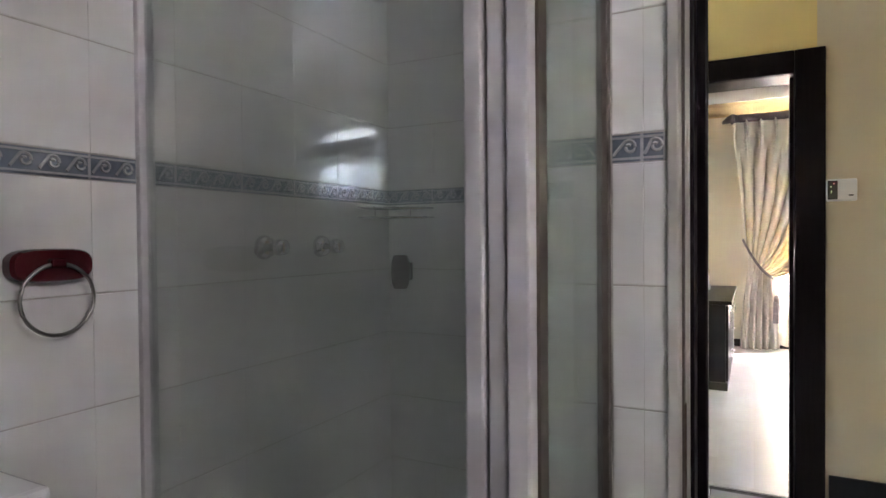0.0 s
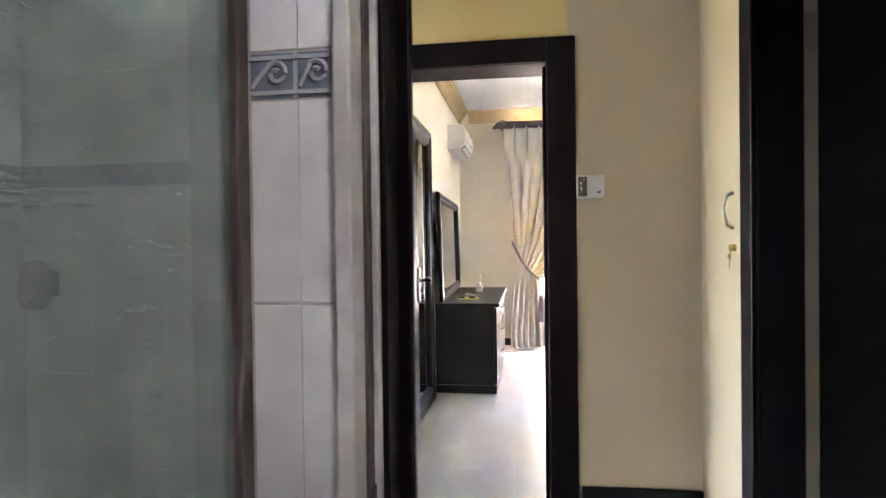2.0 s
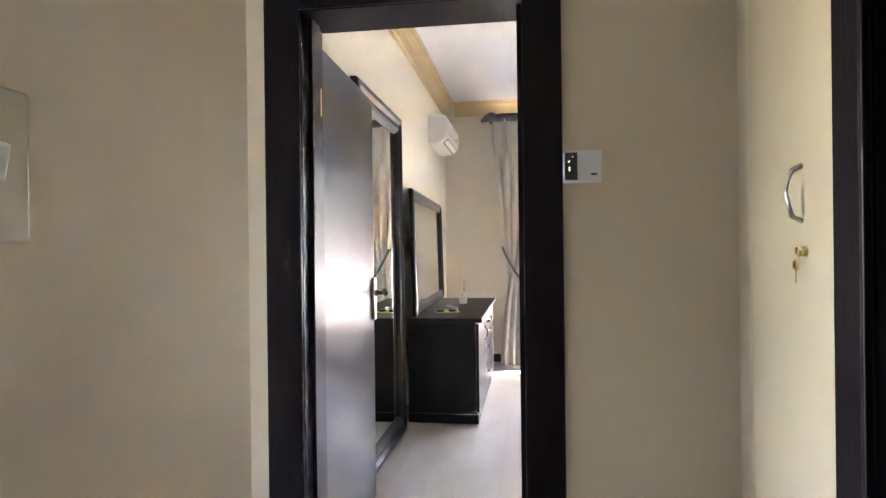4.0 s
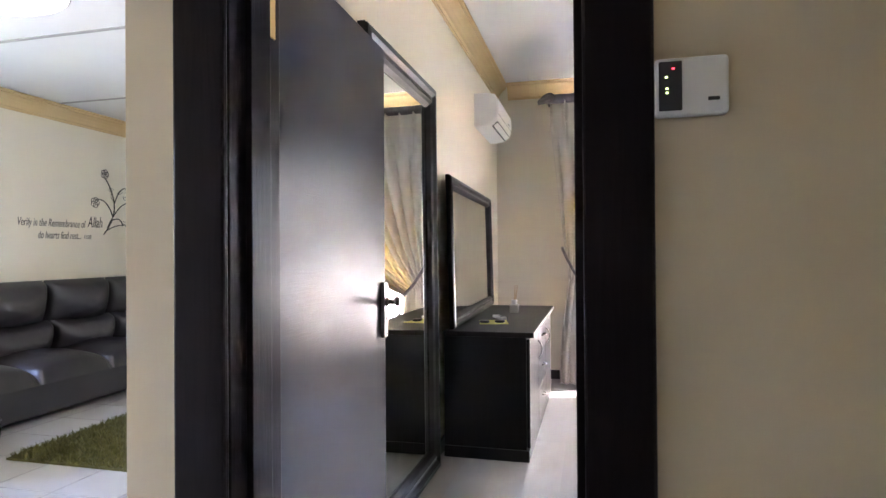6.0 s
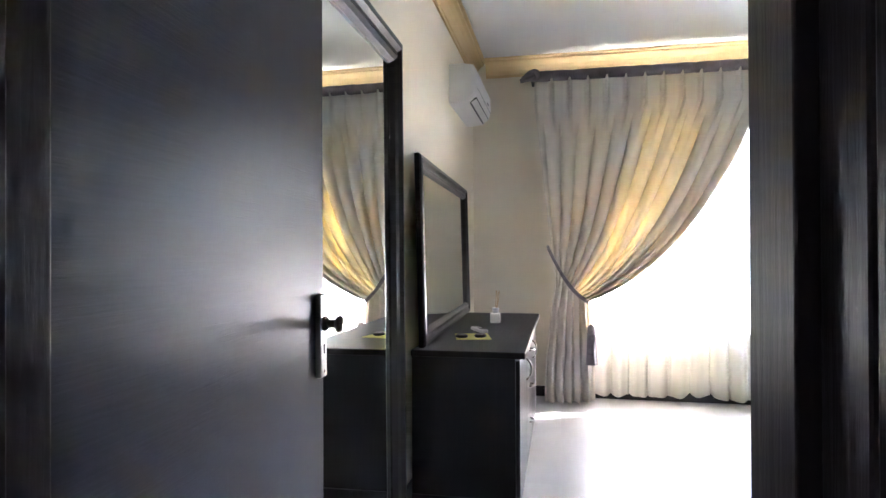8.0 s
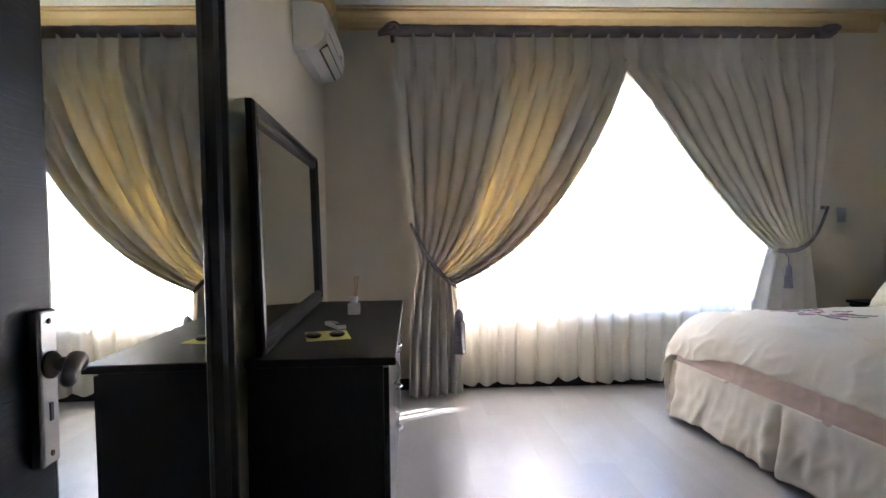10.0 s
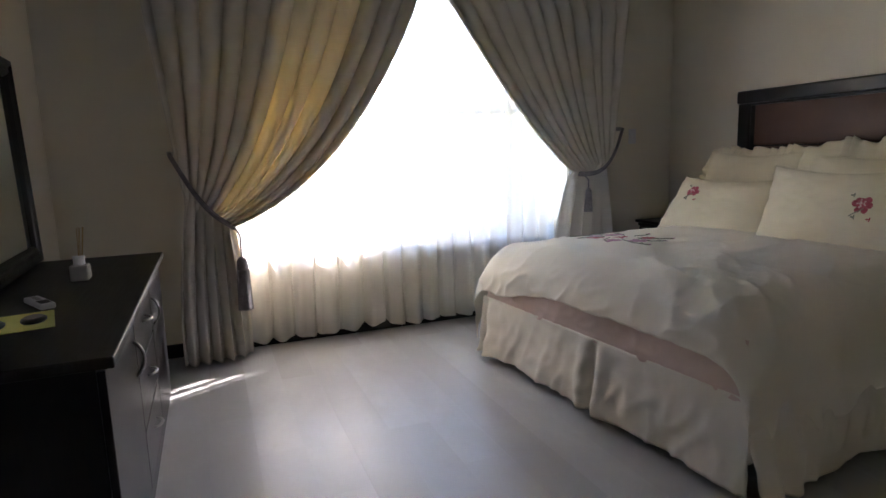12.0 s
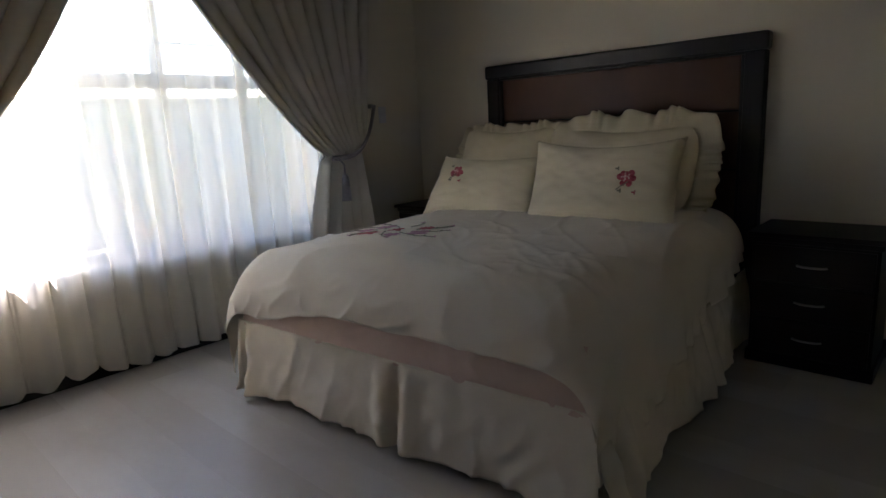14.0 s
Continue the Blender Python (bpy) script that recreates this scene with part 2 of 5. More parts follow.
M["pillow"] = cloth("cream_pillow_cotton", (0.72, 0.64, 0.465), (0.79, 0.71, 0.535), 380, 0, 0, 0.8, 4.0)
M["blush"] = cloth("blush_thread", (0.70, 0.40, 0.40), (0.80, 0.54, 0.52), 500, 0, 0, 0.6, 60.0)
M["rose"] = cloth("rose_thread", (0.42, 0.05, 0.085), (0.56, 0.15, 0.18), 500, 0, 0, 0.6, 60.0)
M["mauve"] = cloth("mauve_thread", (0.46, 0.20, 0.31), (0.60, 0.34, 0.43), 500, 0, 0, 0.6, 60.0)
M["leaf_thread"] = cloth("grey_green_thread", (0.24, 0.23, 0.18), (0.34, 0.33, 0.25), 500, 0, 0, 0.6, 60.0)
M["hide"] = plain("brown_padded_hide", (0.075, 0.030, 0.018), (0.11, 0.048, 0.028), 0.5, 5, 160, 0.3)
M["sofa"] = plain("black_leather", (0.013, 0.011, 0.013), (0.025, 0.021, 0.023), 0.33, 4, 120, 0.15, spec=0.8)
M["rug"] = plain("olive_shag", (0.065, 0.060, 0.014), (0.14, 0.13, 0.032), 0.95, 25, 200, 0.6)
M["decal"] = plain("charcoal_vinyl", (0.05, 0.045, 0.04), (0.08, 0.07, 0.065), 0.6, 10, 60, 0.0)
M["lime"] = plain("lime_print_cloth", (0.30, 0.42, 0.08), (0.42, 0.54, 0.14), 0.8, 9, 200, 0.3)
M["card"] = plain("yellow_card", (0.62, 0.60, 0.16), (0.70, 0.67, 0.22), 0.7, 9, 100, 0.02)
M["reed"] = plain("rattan_reed", (0.48, 0.32, 0.15), (0.58, 0.41, 0.2), 0.7, 20, 100, 0.1)
M["frosted"] = cloth("frosted_pane", (0.84, 0.87, 0.87), (0.90, 0.92, 0.92), 60, 0, 0.30, 0.3, 8.0)
M["opaque_curtain"] = cloth("taupe_lined_cloth", (0.60, 0.56, 0.49), (0.70, 0.66, 0.58), 240, 0, 0.13, 0.8, 9.0)
M["slat"] = cloth("blind_slat", (0.66, 0.70, 0.74), (0.72, 0.76, 0.80), 100, 0, 0.05, 0.5, 4.0)
M["bottle"] = plain("frosted_bottle", (0.62, 0.62, 0.60), (0.70, 0.70, 0.68), 0.2, 9, 60, 0.0)
M["keypad_dark"] = plain("smoked_keypad_cover", (0.03, 0.03, 0.035), (0.05, 0.05, 0.055), 0.42, 9, 60, 0.0, spec=0.25)
M["lamp"] = lamp_skin("lamp_diffuser", (1.0, 0.95, 0.82), 0.15)
M["led_red"] = lamp_skin("red_led", (1.0, 0.03, 0.05), 0.06)
M["led_green"] = lamp_skin("green_led", (0.7, 1.0, 0.3), 0.05)
M["ground"] = plain("garden_ground", (0.20, 0.17, 0.11), (0.16, 0.19, 0.08), 0.9, 2, 40, 0.5)
M["outer_wall"] = plain("pale_plaster", (0.55, 0.50, 0.42), (0.62, 0.57, 0.49), 0.8, 2, 60, 0.2)
M["foliage"] = plain("shrub_leaf", (0.05, 0.09, 0.03), (0.09, 0.13, 0.04), 0.8, 12, 60, 0.1, spec=0.1)
M["petal"] = plain("pink_petal", (0.55, 0.10, 0.18), (0.65, 0.18, 0.26), 0.6, 12, 60, 0.1)
M["steel_frame"] = plain("white_window_paint", (0.62, 0.62, 0.61), (0.70, 0.70, 0.69), 0.4, 5, 60, 0.05)

# ---- mesh helpers ----
def add_box(bm, a, b, bevel=0.0, seg=2, rot=None):
    """A box between two corners; rot turns it about its centre."""
    c = [(p + q) / 2 for p, q in zip(a, b)]
    s = [abs(q - p) for p, q in zip(a, b)]
    m = Matrix.Translation(c) @ (rot.to_4x4() if rot else Matrix.Identity(4)) @ Matrix.Diagonal((*s, 1))
    made = bmesh.ops.create_cube(bm, size=1.0, matrix=m)
    if bevel:
        vs = set(made["verts"])
        es = [e for e in bm.edges if e.verts[0] in vs and e.verts[1] in vs]
        bmesh.ops.bevel(bm, geom=es, offset=bevel, segments=seg, profile=0.5, affect='EDGES')


def box(a, b, bevel=0.0, seg=2, rot=None):
    bm = bmesh.new()
    add_box(bm, a, b, bevel, seg, rot)
    return bm


def add_tube(bm, pts, r, n=8, closed=False, taper=None):
    """A round bar along points."""
    pts = [Vector(p) for p in pts]
    rings = []
    for i, p in enumerate(pts):
        q0 = pts[i - 1] if i or closed else p
        q1 = pts[(i + 1) % len(pts)] if i + 1 < len(pts) or closed else p
        d = (q1 - q0).normalized()
        up = Vector((0, 0, 1)) if abs(d.z) < 0.9 else Vector((1, 0, 0))
        u = d.cross(up).normalized()
        v = d.cross(u)
        rad = r * (taper(i / max(1, len(pts) - 1)) if taper else 1)
        rings.append([bm.verts.new(p + rad * (math.cos(2 * math.pi * k / n) * u + math.sin(2 * math.pi * k / n) * v)) for k in range(n)])
    m = len(rings)
    for i in range(m if closed else m - 1):
        for k in range(n):
            bm.faces.new((rings[i][k], rings[i][(k + 1) % n], rings[(i + 1) % m][(k + 1) % n], rings[(i + 1) % m][k]))
    if not closed:
        bm.faces.new(rings[0][::-1])
        bm.faces.new(rings[-1])


def tube(pts, r, n=8, closed=False, taper=None):
    bm = bmesh.new()
    add_tube(bm, pts, r, n, closed, taper)
    return bm


def lathe(profile, n=24, at=(0, 0, 0)):
    """Turned round z: profile of (radius, height)."""
    bm = bmesh.new()
    rings = [[bm.verts.new((at[0] + r * math.cos(2 * math.pi * k / n), at[1] + r * math.sin(2 * math.pi * k / n), at[2] + z)) for k in range(n)] for r, z in profile]
    for lo, hi in zip(rings, rings[1:]):
        for k in range(n):
            bm.faces.new((lo[k], lo[(k + 1) % n], hi[(k + 1) % n], hi[k]))
    bm.faces.new(rings[0][::-1])
    bm.faces.new(rings[-1])
    return bm


def sheet(nu, nv, f, closed_u=False):
    """A grid of points f(u, v), u and v from 0 to 1."""
    bm = bmesh.new()
    g = [[bm.verts.new(f(i / nu, j / nv)) for j in range(nv + 1)] for i in range(nu if closed_u else nu + 1)]
    n = len(g)
    for i in range(n if closed_u else n - 1):
        for j in range(nv):
            bm.faces.new((g[i][j], g[(i + 1) % n][j], g[(i + 1) % n][j + 1], g[i][j + 1]))
    return bm


def ring_frame(w, h, profile):
    """A picture frame in the y-z plane, x towards the viewer, with mitred corners: profile of (inset from the outer edge, x)."""
    bm = bmesh.new()
    loops = []
    for d, x in profile:
        loops.append([bm.verts.new((x, y, z)) for y, z in ((d, d), (w - d, d), (w - d, h - d), (d, h - d))])
    for a, b in zip(loops, loops[1:]):
        for k in range(4):
            bm.faces.new((a[k], a[(k + 1) % 4], b[(k + 1) % 4], b[k]))
    return bm


def part(name, bm, material, parent=None, label="", smooth=False, at=None):
    """Links a bmesh as one mesh object."""
    bmesh.ops.recalc_face_normals(bm, faces=bm.faces)
    me = bpy.data.meshes.new(name)
    bm.to_mesh(me)
    bm.free()
    me.materials.append(M[material])
    if smooth:
        me.polygons.foreach_set("use_smooth", [True] * len(me.polygons))
    ob = new(name, me)
    ob.parent = parent
    if at:
        ob.location = at
    if label:
        ob["label"] = label
    return ob


def thing(name, at, label, category, group="", rz=0.0):
    e = new(name)
    e.matrix_basis = pose(*at, 0, 0, rz)
    e.empty_display_size = 0.05
    return tagged(e, label, category, group)


def structure(name, boxes, material, label="", category=""):
    bm = bmesh.new()
    for a, b in boxes:
        add_box(bm, a, b)
    return tagged(part(name, bm, material), label, category, kind="structure")


# ---- the setting ----
H = 2.93          # bedroom ceiling
HL = 2.70         # living room and passage ceiling
WIN = (0.42, 3.08, 0.60, 2.45)   # bedroom window opening

ground = tagged(part("ground", box((-400, -400, -0.35), (400, 400, -0.16)), "ground"), "dry garden ground around the house", "ground", kind="structure")
floor = structure("floor", [((-0.62, 3.56, -0.15), (4.15, 8.30, -0.008))], "laminate", "pale grey-beige laminate bedroom floor", "floor")
floor_living = structure("floor_living", [((-4.75, 2.2, -0.15), (-0.62, 9.7, -0.006)), ((-0.62, 1.40, -0.15), (2.2, 3.56, -0.006))], "grout", "white ceramic tiled floor of living room and passage", "floor")
floor_bath = structure("floor_bath", [((-3.4, -0.8, -0.15), (1.7, 1.40, -0.004)), ((-1.2, 1.40, -0.15), (-0.62, 2.2, -0.004))], "bath_tile", "grey tiled bathroom floor", "floor")

# bedroom
structure("wall_west", [((-0.62, 3.42, 0), (-0.52, 8.12, H))], "cream_pale", "smooth cream painted bedroom wall", "wall")
structure("wall_north", [((-0.62, 8.12, -0.15), (WIN[0], 8.34, H)), ((WIN[1], 8.12, -0.15), (4.12, 8.34, H)), ((WIN[0], 8.12, -0.15), (WIN[1], 8.34, WIN[2])), ((WIN[0], 8.12, WIN[3]), (WIN[1], 8.34, H))],
          "cream_pale", "cream painted wall with a wide window", "wall")
structure("wall_east", [((4.0, 3.25, 0), (4.12, 8.12, H))], "cream_pale", "smooth cream painted wall behind the bed", "wall")
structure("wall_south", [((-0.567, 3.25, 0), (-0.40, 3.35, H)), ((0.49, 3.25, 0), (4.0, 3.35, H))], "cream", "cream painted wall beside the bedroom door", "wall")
structure("wall_over_door", [((-0.40, 3.25, 2.161), (0.49, 3.35, H))], "yellow", "yellow painted wall above the dark door frame", "wall")
structure("wall_south_inner", [((-0.52, 3.35, 0), (-0.40, 3.45, H)), ((0.49, 3.35, 0), (4.0, 3.45, H)), ((-0.40, 3.35, 2.161), (0.49, 3.45, H))], "cream_pale", "pale cream bedroom wall around the door", "wall")
structure("ceiling", [((-0.70, 3.25, H), (4.2, 8.4, H + 0.12))], "ceiling", "white bedroom ceiling", "ceiling")
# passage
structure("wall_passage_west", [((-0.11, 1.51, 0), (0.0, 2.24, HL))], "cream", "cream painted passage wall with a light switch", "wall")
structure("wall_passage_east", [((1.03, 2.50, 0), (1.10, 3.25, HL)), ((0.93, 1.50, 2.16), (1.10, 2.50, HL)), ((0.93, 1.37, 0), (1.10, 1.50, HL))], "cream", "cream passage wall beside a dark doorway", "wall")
structure("ceiling_passage", [((-0.62, 1.30, HL), (2.2, 3.25, HL + 0.1))], "ceiling", "white passage ceiling", "ceiling")
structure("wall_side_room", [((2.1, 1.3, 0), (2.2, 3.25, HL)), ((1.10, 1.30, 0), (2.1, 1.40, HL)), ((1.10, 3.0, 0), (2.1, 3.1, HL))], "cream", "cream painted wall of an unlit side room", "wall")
# living room
structure("wall_living_west", [((-4.72, 2.24, 0), (-4.60, 3.35, HL)), ((-4.72, 4.85, 0), (-4.60, 9.6, HL)), ((-4.72, 3.35, 2.25), (-4.60, 4.85, HL))], "cream_pale", "pale cream living room wall with a vinyl decal", "wall")
structure("wall_living_north", [((-4.72, 9.6, 0), (-0.5, 9.75, HL))], "cream_pale", "pale cream living room wall", "wall")
structure("wall_living_east", [((-0.62, 8.34, 0), (-0.5, 9.6, HL))], "cream_pale", "pale cream living room wall", "wall")
structure("wall_living_south", [((-4.72, 2.12, 0), (-1.2, 2.24, HL))], "cream_pale", "pale cream living room wall", "wall")
structure("ceiling_living", [((-4.8, 2.12, HL), (-0.62, 9.8, HL + 0.1))], "ceiling", "white boarded living room ceiling with thin joint strips", "ceiling")
# bathroom
structure("wall_bath_west", [((-1.20, 0.62, 0), (-1.0715, 2.24, HL))], "wall_grout", "white tiled shower wall with a blue-grey border", "wall")
structure("wall_bath_back", [((-1.0715, 2.1215, 0), (-0.11, 2.24, HL))], "wall_grout", "white tiled back wall of the shower", "wall")
structure("wall_bath_door", [((-0.11, 1.3565, 0), (0.10, 1.51, HL)), ((0.10, 1.363, 2.12), (0.93, 1.50, HL))], "wall_grout", "narrow white tiled wall beside the bathroom door", "wall")
structure("wall_bath_east", [((0.93, 1.37, 0), (1.6, 1.37 - 0.12, HL)), ((1.5, -0.6, 0), (1.6, -0.20, HL)), ((1.5, 0.30, 0), (1.6, 1.25, HL)), ((1.5, -0.20, 0), (1.6, 0.30, 1.93)), ((1.5, -0.20, 2.40), (1.6, 0.30, HL))], "wall_tile", "white tiled bathroom wall", "wall")
structure("wall_bath_south", [((-3.3, -0.75, 0), (-2.81, -0.6, HL)), ((-2.26, -0.75, 0), (1.6, -0.6, HL)),  ((-2.81, -0.75, 0), (-2.26, -0.6, 1.585)), ((-2.81, -0.75, 1.985), (-2.26, -0.6, HL))], "wall_tile", "white tiled bathroom wall with a small window", "wall")
structure("wall_bath_annexe", [((-3.3, -0.6, 0), (-3.2, 0.72, HL)), ((-3.2, 0.62, 0), (-1.2, 0.72, HL))], "wall_tile", "white tiled bathroom wall", "wall")
structure("ceiling_bath", [((-3.4, -0.8, HL - 0.25), (1.7, 1.363, HL - 0.15)), ((-1.2, 1.363, HL - 0.25), (-0.11, 2.128, HL - 0.15))], "ceiling", "white bathroom ceiling", "ceiling")


def cornice(name, a, b, inward, z, material="cornice"):
    """A moulded cove along a wall from a to b, at ceiling height z; inward is the way into the room."""
    prof = [(0.0, -0.15), (0.014, -0.15), (0.014, -0.132), (0.026, -0.126), (0.034, -0.10), (0.05, -0.07), (0.075, -0.045), (0.095, -0.034), (0.095, -0.02), (0.115, -0.014), (0.115, -0.001), (0.0, -0.001)]
    a, b, n = Vector((*a, 0)), Vector((*b, 0)), Vector((*inward, 0))
    bm = bmesh.new()
    ends = [[bm.verts.new(p + n * d + Vector((0, 0, z + dz))) for d, dz in prof] for p in (a, b)]
    for k in range(len(prof)):
        bm.faces.new((ends[0][k], ends[0][(k + 1) % len(prof)], ends[1][(k + 1) % len(prof)], ends[1][k]))
    bm.faces.new(ends[0])
    bm.faces.new(ends[1][::-1])
    return tagged(part(name, bm, material), "ochre painted moulded ceiling cornice", "cornice", kind="structure")


cornice("cornice_west", (-0.518, 3.46), (-0.518, 8.118), (1, 0), H)
cornice("cornice_north", (-0.40, 8.118), (3.88, 8.118), (0, -1), H)
cornice("cornice_east", (3.998, 3.46), (3.998, 8.118), (-1, 0), H)
cornice("cornice_living", (-4.598, 2.3), (-4.598, 9.5), (1, 0), HL)


def skirting(name, a, b, h=0.09, d=0.016):
    return tagged(part(name, box((min(a[0], b[0]), min(a[1], b[1]), 0.001), (max(a[0], b[0]), max(a[1], b[1]), h), 0.004), "ebony"), "dark-stained wooden skirting board", "skirting", kind="structure")


skirting("baseboard_north", (-0.50, 8.10), (3.98, 8.118))
skirting("baseboard_west", (-0.518, 4.4), (-0.502, 8.098))
skirting("baseboard_east", (3.98, 3.47), (3.998, 8.098))
skirting("baseboard_passage", (0.535, 3.228), (1.028, 3.248), 0.25)

# bedroom window with frame, transom and panes, behind the net
win = thing("window_1", (0, 8.22, 0), "white painted steel window with a transom and side casements", "window")
win["kind"] = "structure"
x0, x1, z0, z1 = WIN
bm = bmesh.new()
for a, b in (((x0, -0.03, z0), (x1, 0.03, z0 + 0.06)), ((x0, -0.03, z1 - 0.06), (x1, 0.03, z1)), ((x0, -0.03, z0 + 0.06), (x0 + 0.05, 0.03, z1 - 0.06)), ((x1 - 0.05, -0.03, z0 + 0.06), (x1, 0.03, z1 - 0.06))):
    add_box(bm, a, b, 0.004, 1)
part("window_frame", bm, "steel_frame", win)
MULL = [1.20, 2.02, 2.52]
for x in MULL:
    part("mullion", box((x - 0.03, -0.03, z0 + 0.06), (x + 0.03, 0.03, z1 - 0.06), 0.004, 1), "steel_frame", win)
edges = [x0 + 0.05] + MULL + [x1 - 0.05]
for a, b in zip(edges, edges[1:]):
    part("transom", box((a + 0.03, -0.028, 1.52), (b - 0.03, 0.028, 1.60), 0.004, 1), "steel_frame", win)
    for lo, hi in ((z0 + 0.06, 1.52), (1.60, z1 - 0.06)):
        p = part("pane", box((a + 0.02, -0.003, lo), (b - 0.02, 0.003, hi)), "pane", win)
        p.visible_shadow = False
part("window_sill", box((x0 - 0.05, -0.16, z0 - 0.03), (x1 + 0.05, -0.03, z0 - 0.001), 0.006), "steel_frame", win)
for k in range(4):
    z = 0.80 + 0.20 * k if k < 3 else 1.78
    part("burglar_bar", tube([(x0 + 0.02, 0.05, z), (x1 - 0.02, 0.05, z)], 0.006, 6), "steel_frame", win)

# unseen living room glazing, added for its light, and the bathroom window, which light the place
lw = thing("window_2", (-4.70, 0, 0), "unseen white framed glazed door added to light the living room", "window")
lw["kind"] = "structure"
for y in (3.355, 4.07, 4.795):
    part("mullion", box((-0.03, y, 0.0), (0.03, y + 0.05, 2.248), 0.004, 1), "steel_frame", lw)
for z in (0.0, 2.198):
    part("window_frame", box((-0.02, 3.41, z), (0.02, 4.79, z + 0.05), 0.004, 1), "steel_frame", lw)
bw = thing("window_3", (-2.535, -0.60, 1.585), "small bathroom window with a white venetian blind", "window")
bw["kind"] = "structure"
part("window_frame", ring_frame(0.55, 0.40, [(0, 0.0), (0, 0.03), (0.04, 0.03), (0.04, 0.0)]), "steel_frame", bw, at=(0.275, -0.06, 0)).rotation_euler = (0, 0, radians(90))
for k in range(9):
    part("slat", box((-0.30, -0.003, 0.03 + 0.038 * k), (0.30, 0.037, 0.0315 + 0.038 * k), 0, rot=Matrix.Rotation(radians(87 if k > 4 else 58), 3, 'X')), "slat", bw)
for x in (-0.22, 0.22):
    part("ladder_cord", tube([(x, 0.028, 0.02), (x, 0.028, 0.4)], 0.0015, 5), "white_plastic", bw)

# invented high window out of view, there only to let in fill light
sw3 = thing("window_4", (1.56, 0.05, 1.93), "unseen white framed frosted window added to light the bathroom", "window")
sw3["kind"] = "structure"
for y in (-0.25, 0.21):
    part("mullion", box((-0.015, y, 0.0), (0.02, y + 0.04, 0.47), 0.003, 1), "steel_frame", sw3)
part("pane", box((-0.002, -0.22, 0.02), (0.006, 0.22, 0.45)), "frosted", sw3, "frosted obscure glass")
for z in (0.0, 0.43):
    part("window_frame", box((-0.015, -0.21, z), (0.02, 0.21, z + 0.04), 0.003, 1), "steel_frame", sw3)

# bedroom door frame and leaf
df = thing("door_frame", (0, 3.25, 0), "dark ebony-stained wooden door frame", "door frame")
df["kind"] = "structure"
part("architrave", box((-0.432, -0.022, 0), (-0.312, -0.001, 2.17), 0.006), "jamb", df)
part("architrave", box((0.402, -0.022, 0), (0.522, -0.001, 2.17), 0.006), "jamb", df)
part("architrave", box((-0.312, -0.022, 2.065), (0.402, -0.001, 2.17), 0.006), "jamb", df)
part("jamb", box((-0.40, 0.0, 0), (-0.312, 0.21, 2.10), 0.004), "jamb", df)
part("jamb", box((0.402, 0.0, 0), (0.49, 0.21, 2.10), 0.004), "jamb", df)
part("head", box((-0.312, 0.0, 2.065), (0.402, 0.21, 2.16), 0.004), "jamb", df)
part("stop", box((-0.312, 0.06, 0), (-0.296, 0.14, 2.065), 0.002), "jamb", df)
part("stop", box((0.386, 0.06, 0), (0.402, 0.14, 2.065), 0.002), "jamb", df)

part("hinge", box((-0.3125, 0.146, 1.76), (-0.3085, 0.184, 1.86), 0.001), "brass", df, "brass butt hinge plate")

door = thing("door_1", (-0.352, 3.49, 0.012), "ebony-stained veneered bedroom door standing open", "door", rz=91.5)
door["kind"] = "structure"
part("leaf", box((0.0, 0.0, 0.0), (0.885, 0.04, 2.04), 0.003), "leaf", door)
for z in (0.20,):
    hg = part("hinge", box((-0.030, -0.004, z), (-0.001, 0.004, z + 0.10), 0.001), "brass", door, "brass butt hinge")
    for k in range(3):
        part("screw", lathe([(0.004, 0), (0.004, 0.002)], 8), "steel", hg, at=(-0.014, -0.0045, z + 0.02 + 0.03 * k)).rotation_euler = (radians(90), 0, 0)
hp = part("handle_plate", box((0.826, -0.017, 0.914), (0.868, 0.0, 1.128), 0.004), "steel", door, "brushed steel lever handle plate")
part("collar", lathe([(0.019, 0), (0.019, 0.006), (0.013, 0.012)], 18), "bronze", hp, smooth=True, at=(0.847, -0.016, 1.052)).rotation_euler = (radians(90), 0, 0)
part("lever", tube([(0.847, -0.016, 1.052), (0.847, -0.044, 1.052), (0.843, -0.058, 1.054), (0.828, -0.066, 1.062), (0.808, -0.072, 1.066), (0.788, -0.077, 1.060), (0.770, -0.083, 1.052), (0.754, -0.090, 1.052), (0.744, -0.095, 1.058), (0.742, -0.098, 1.066)], 0.0088, 12, taper=lambda q: 1.15 + 0.2 * math.sin(math.pi * q) - 0.75 * max(0.0, q - 0.45)), "bronze", hp, smooth=True)
for z in (0.930, 1.112):
    part("screw", lathe([(0.004, 0), (0.004, 0.0015)], 10), "rust", hp, at=(0.847, -0.017, z)).rotation_euler = (radians(90), 0, 0)
part("keyhole", box((0.843, -0.019, 0.975), (0.851, -0.016, 1.000), 0.001), "black", hp)
# ---- bathroom ----
bf = thing("bathroom_door_frame", (0, 0, 0), "worn white and dark-stained bathroom door frame", "door frame")
bf["kind"] = "structure"
part("steel_lining", box((0.081, 1.345, 0), (0.104, 1.40, 2.12), 0.004), "frame_paint", bf, "worn white painted steel lining")
part("rebate", box((0.088, 1.40, 0), (0.108, 1.425, 2.12), 0.002), "seal", bf, "grimy brown rebate")
part("strike_plate", box((0.104, 1.403, 0.74), (0.111, 1.422, 0.98), 0.002), "rust", bf, "rusted strike plate")
part("lip", box((0.092, 1.425, 0), (0.116, 1.44, 2.12), 0.002), "frame_paint", bf)
part("architrave", box((0.012, 1.512, 0), (0.146, 1.532, 2.19), 0.005), "jamb", bf, "dark-stained architrave")
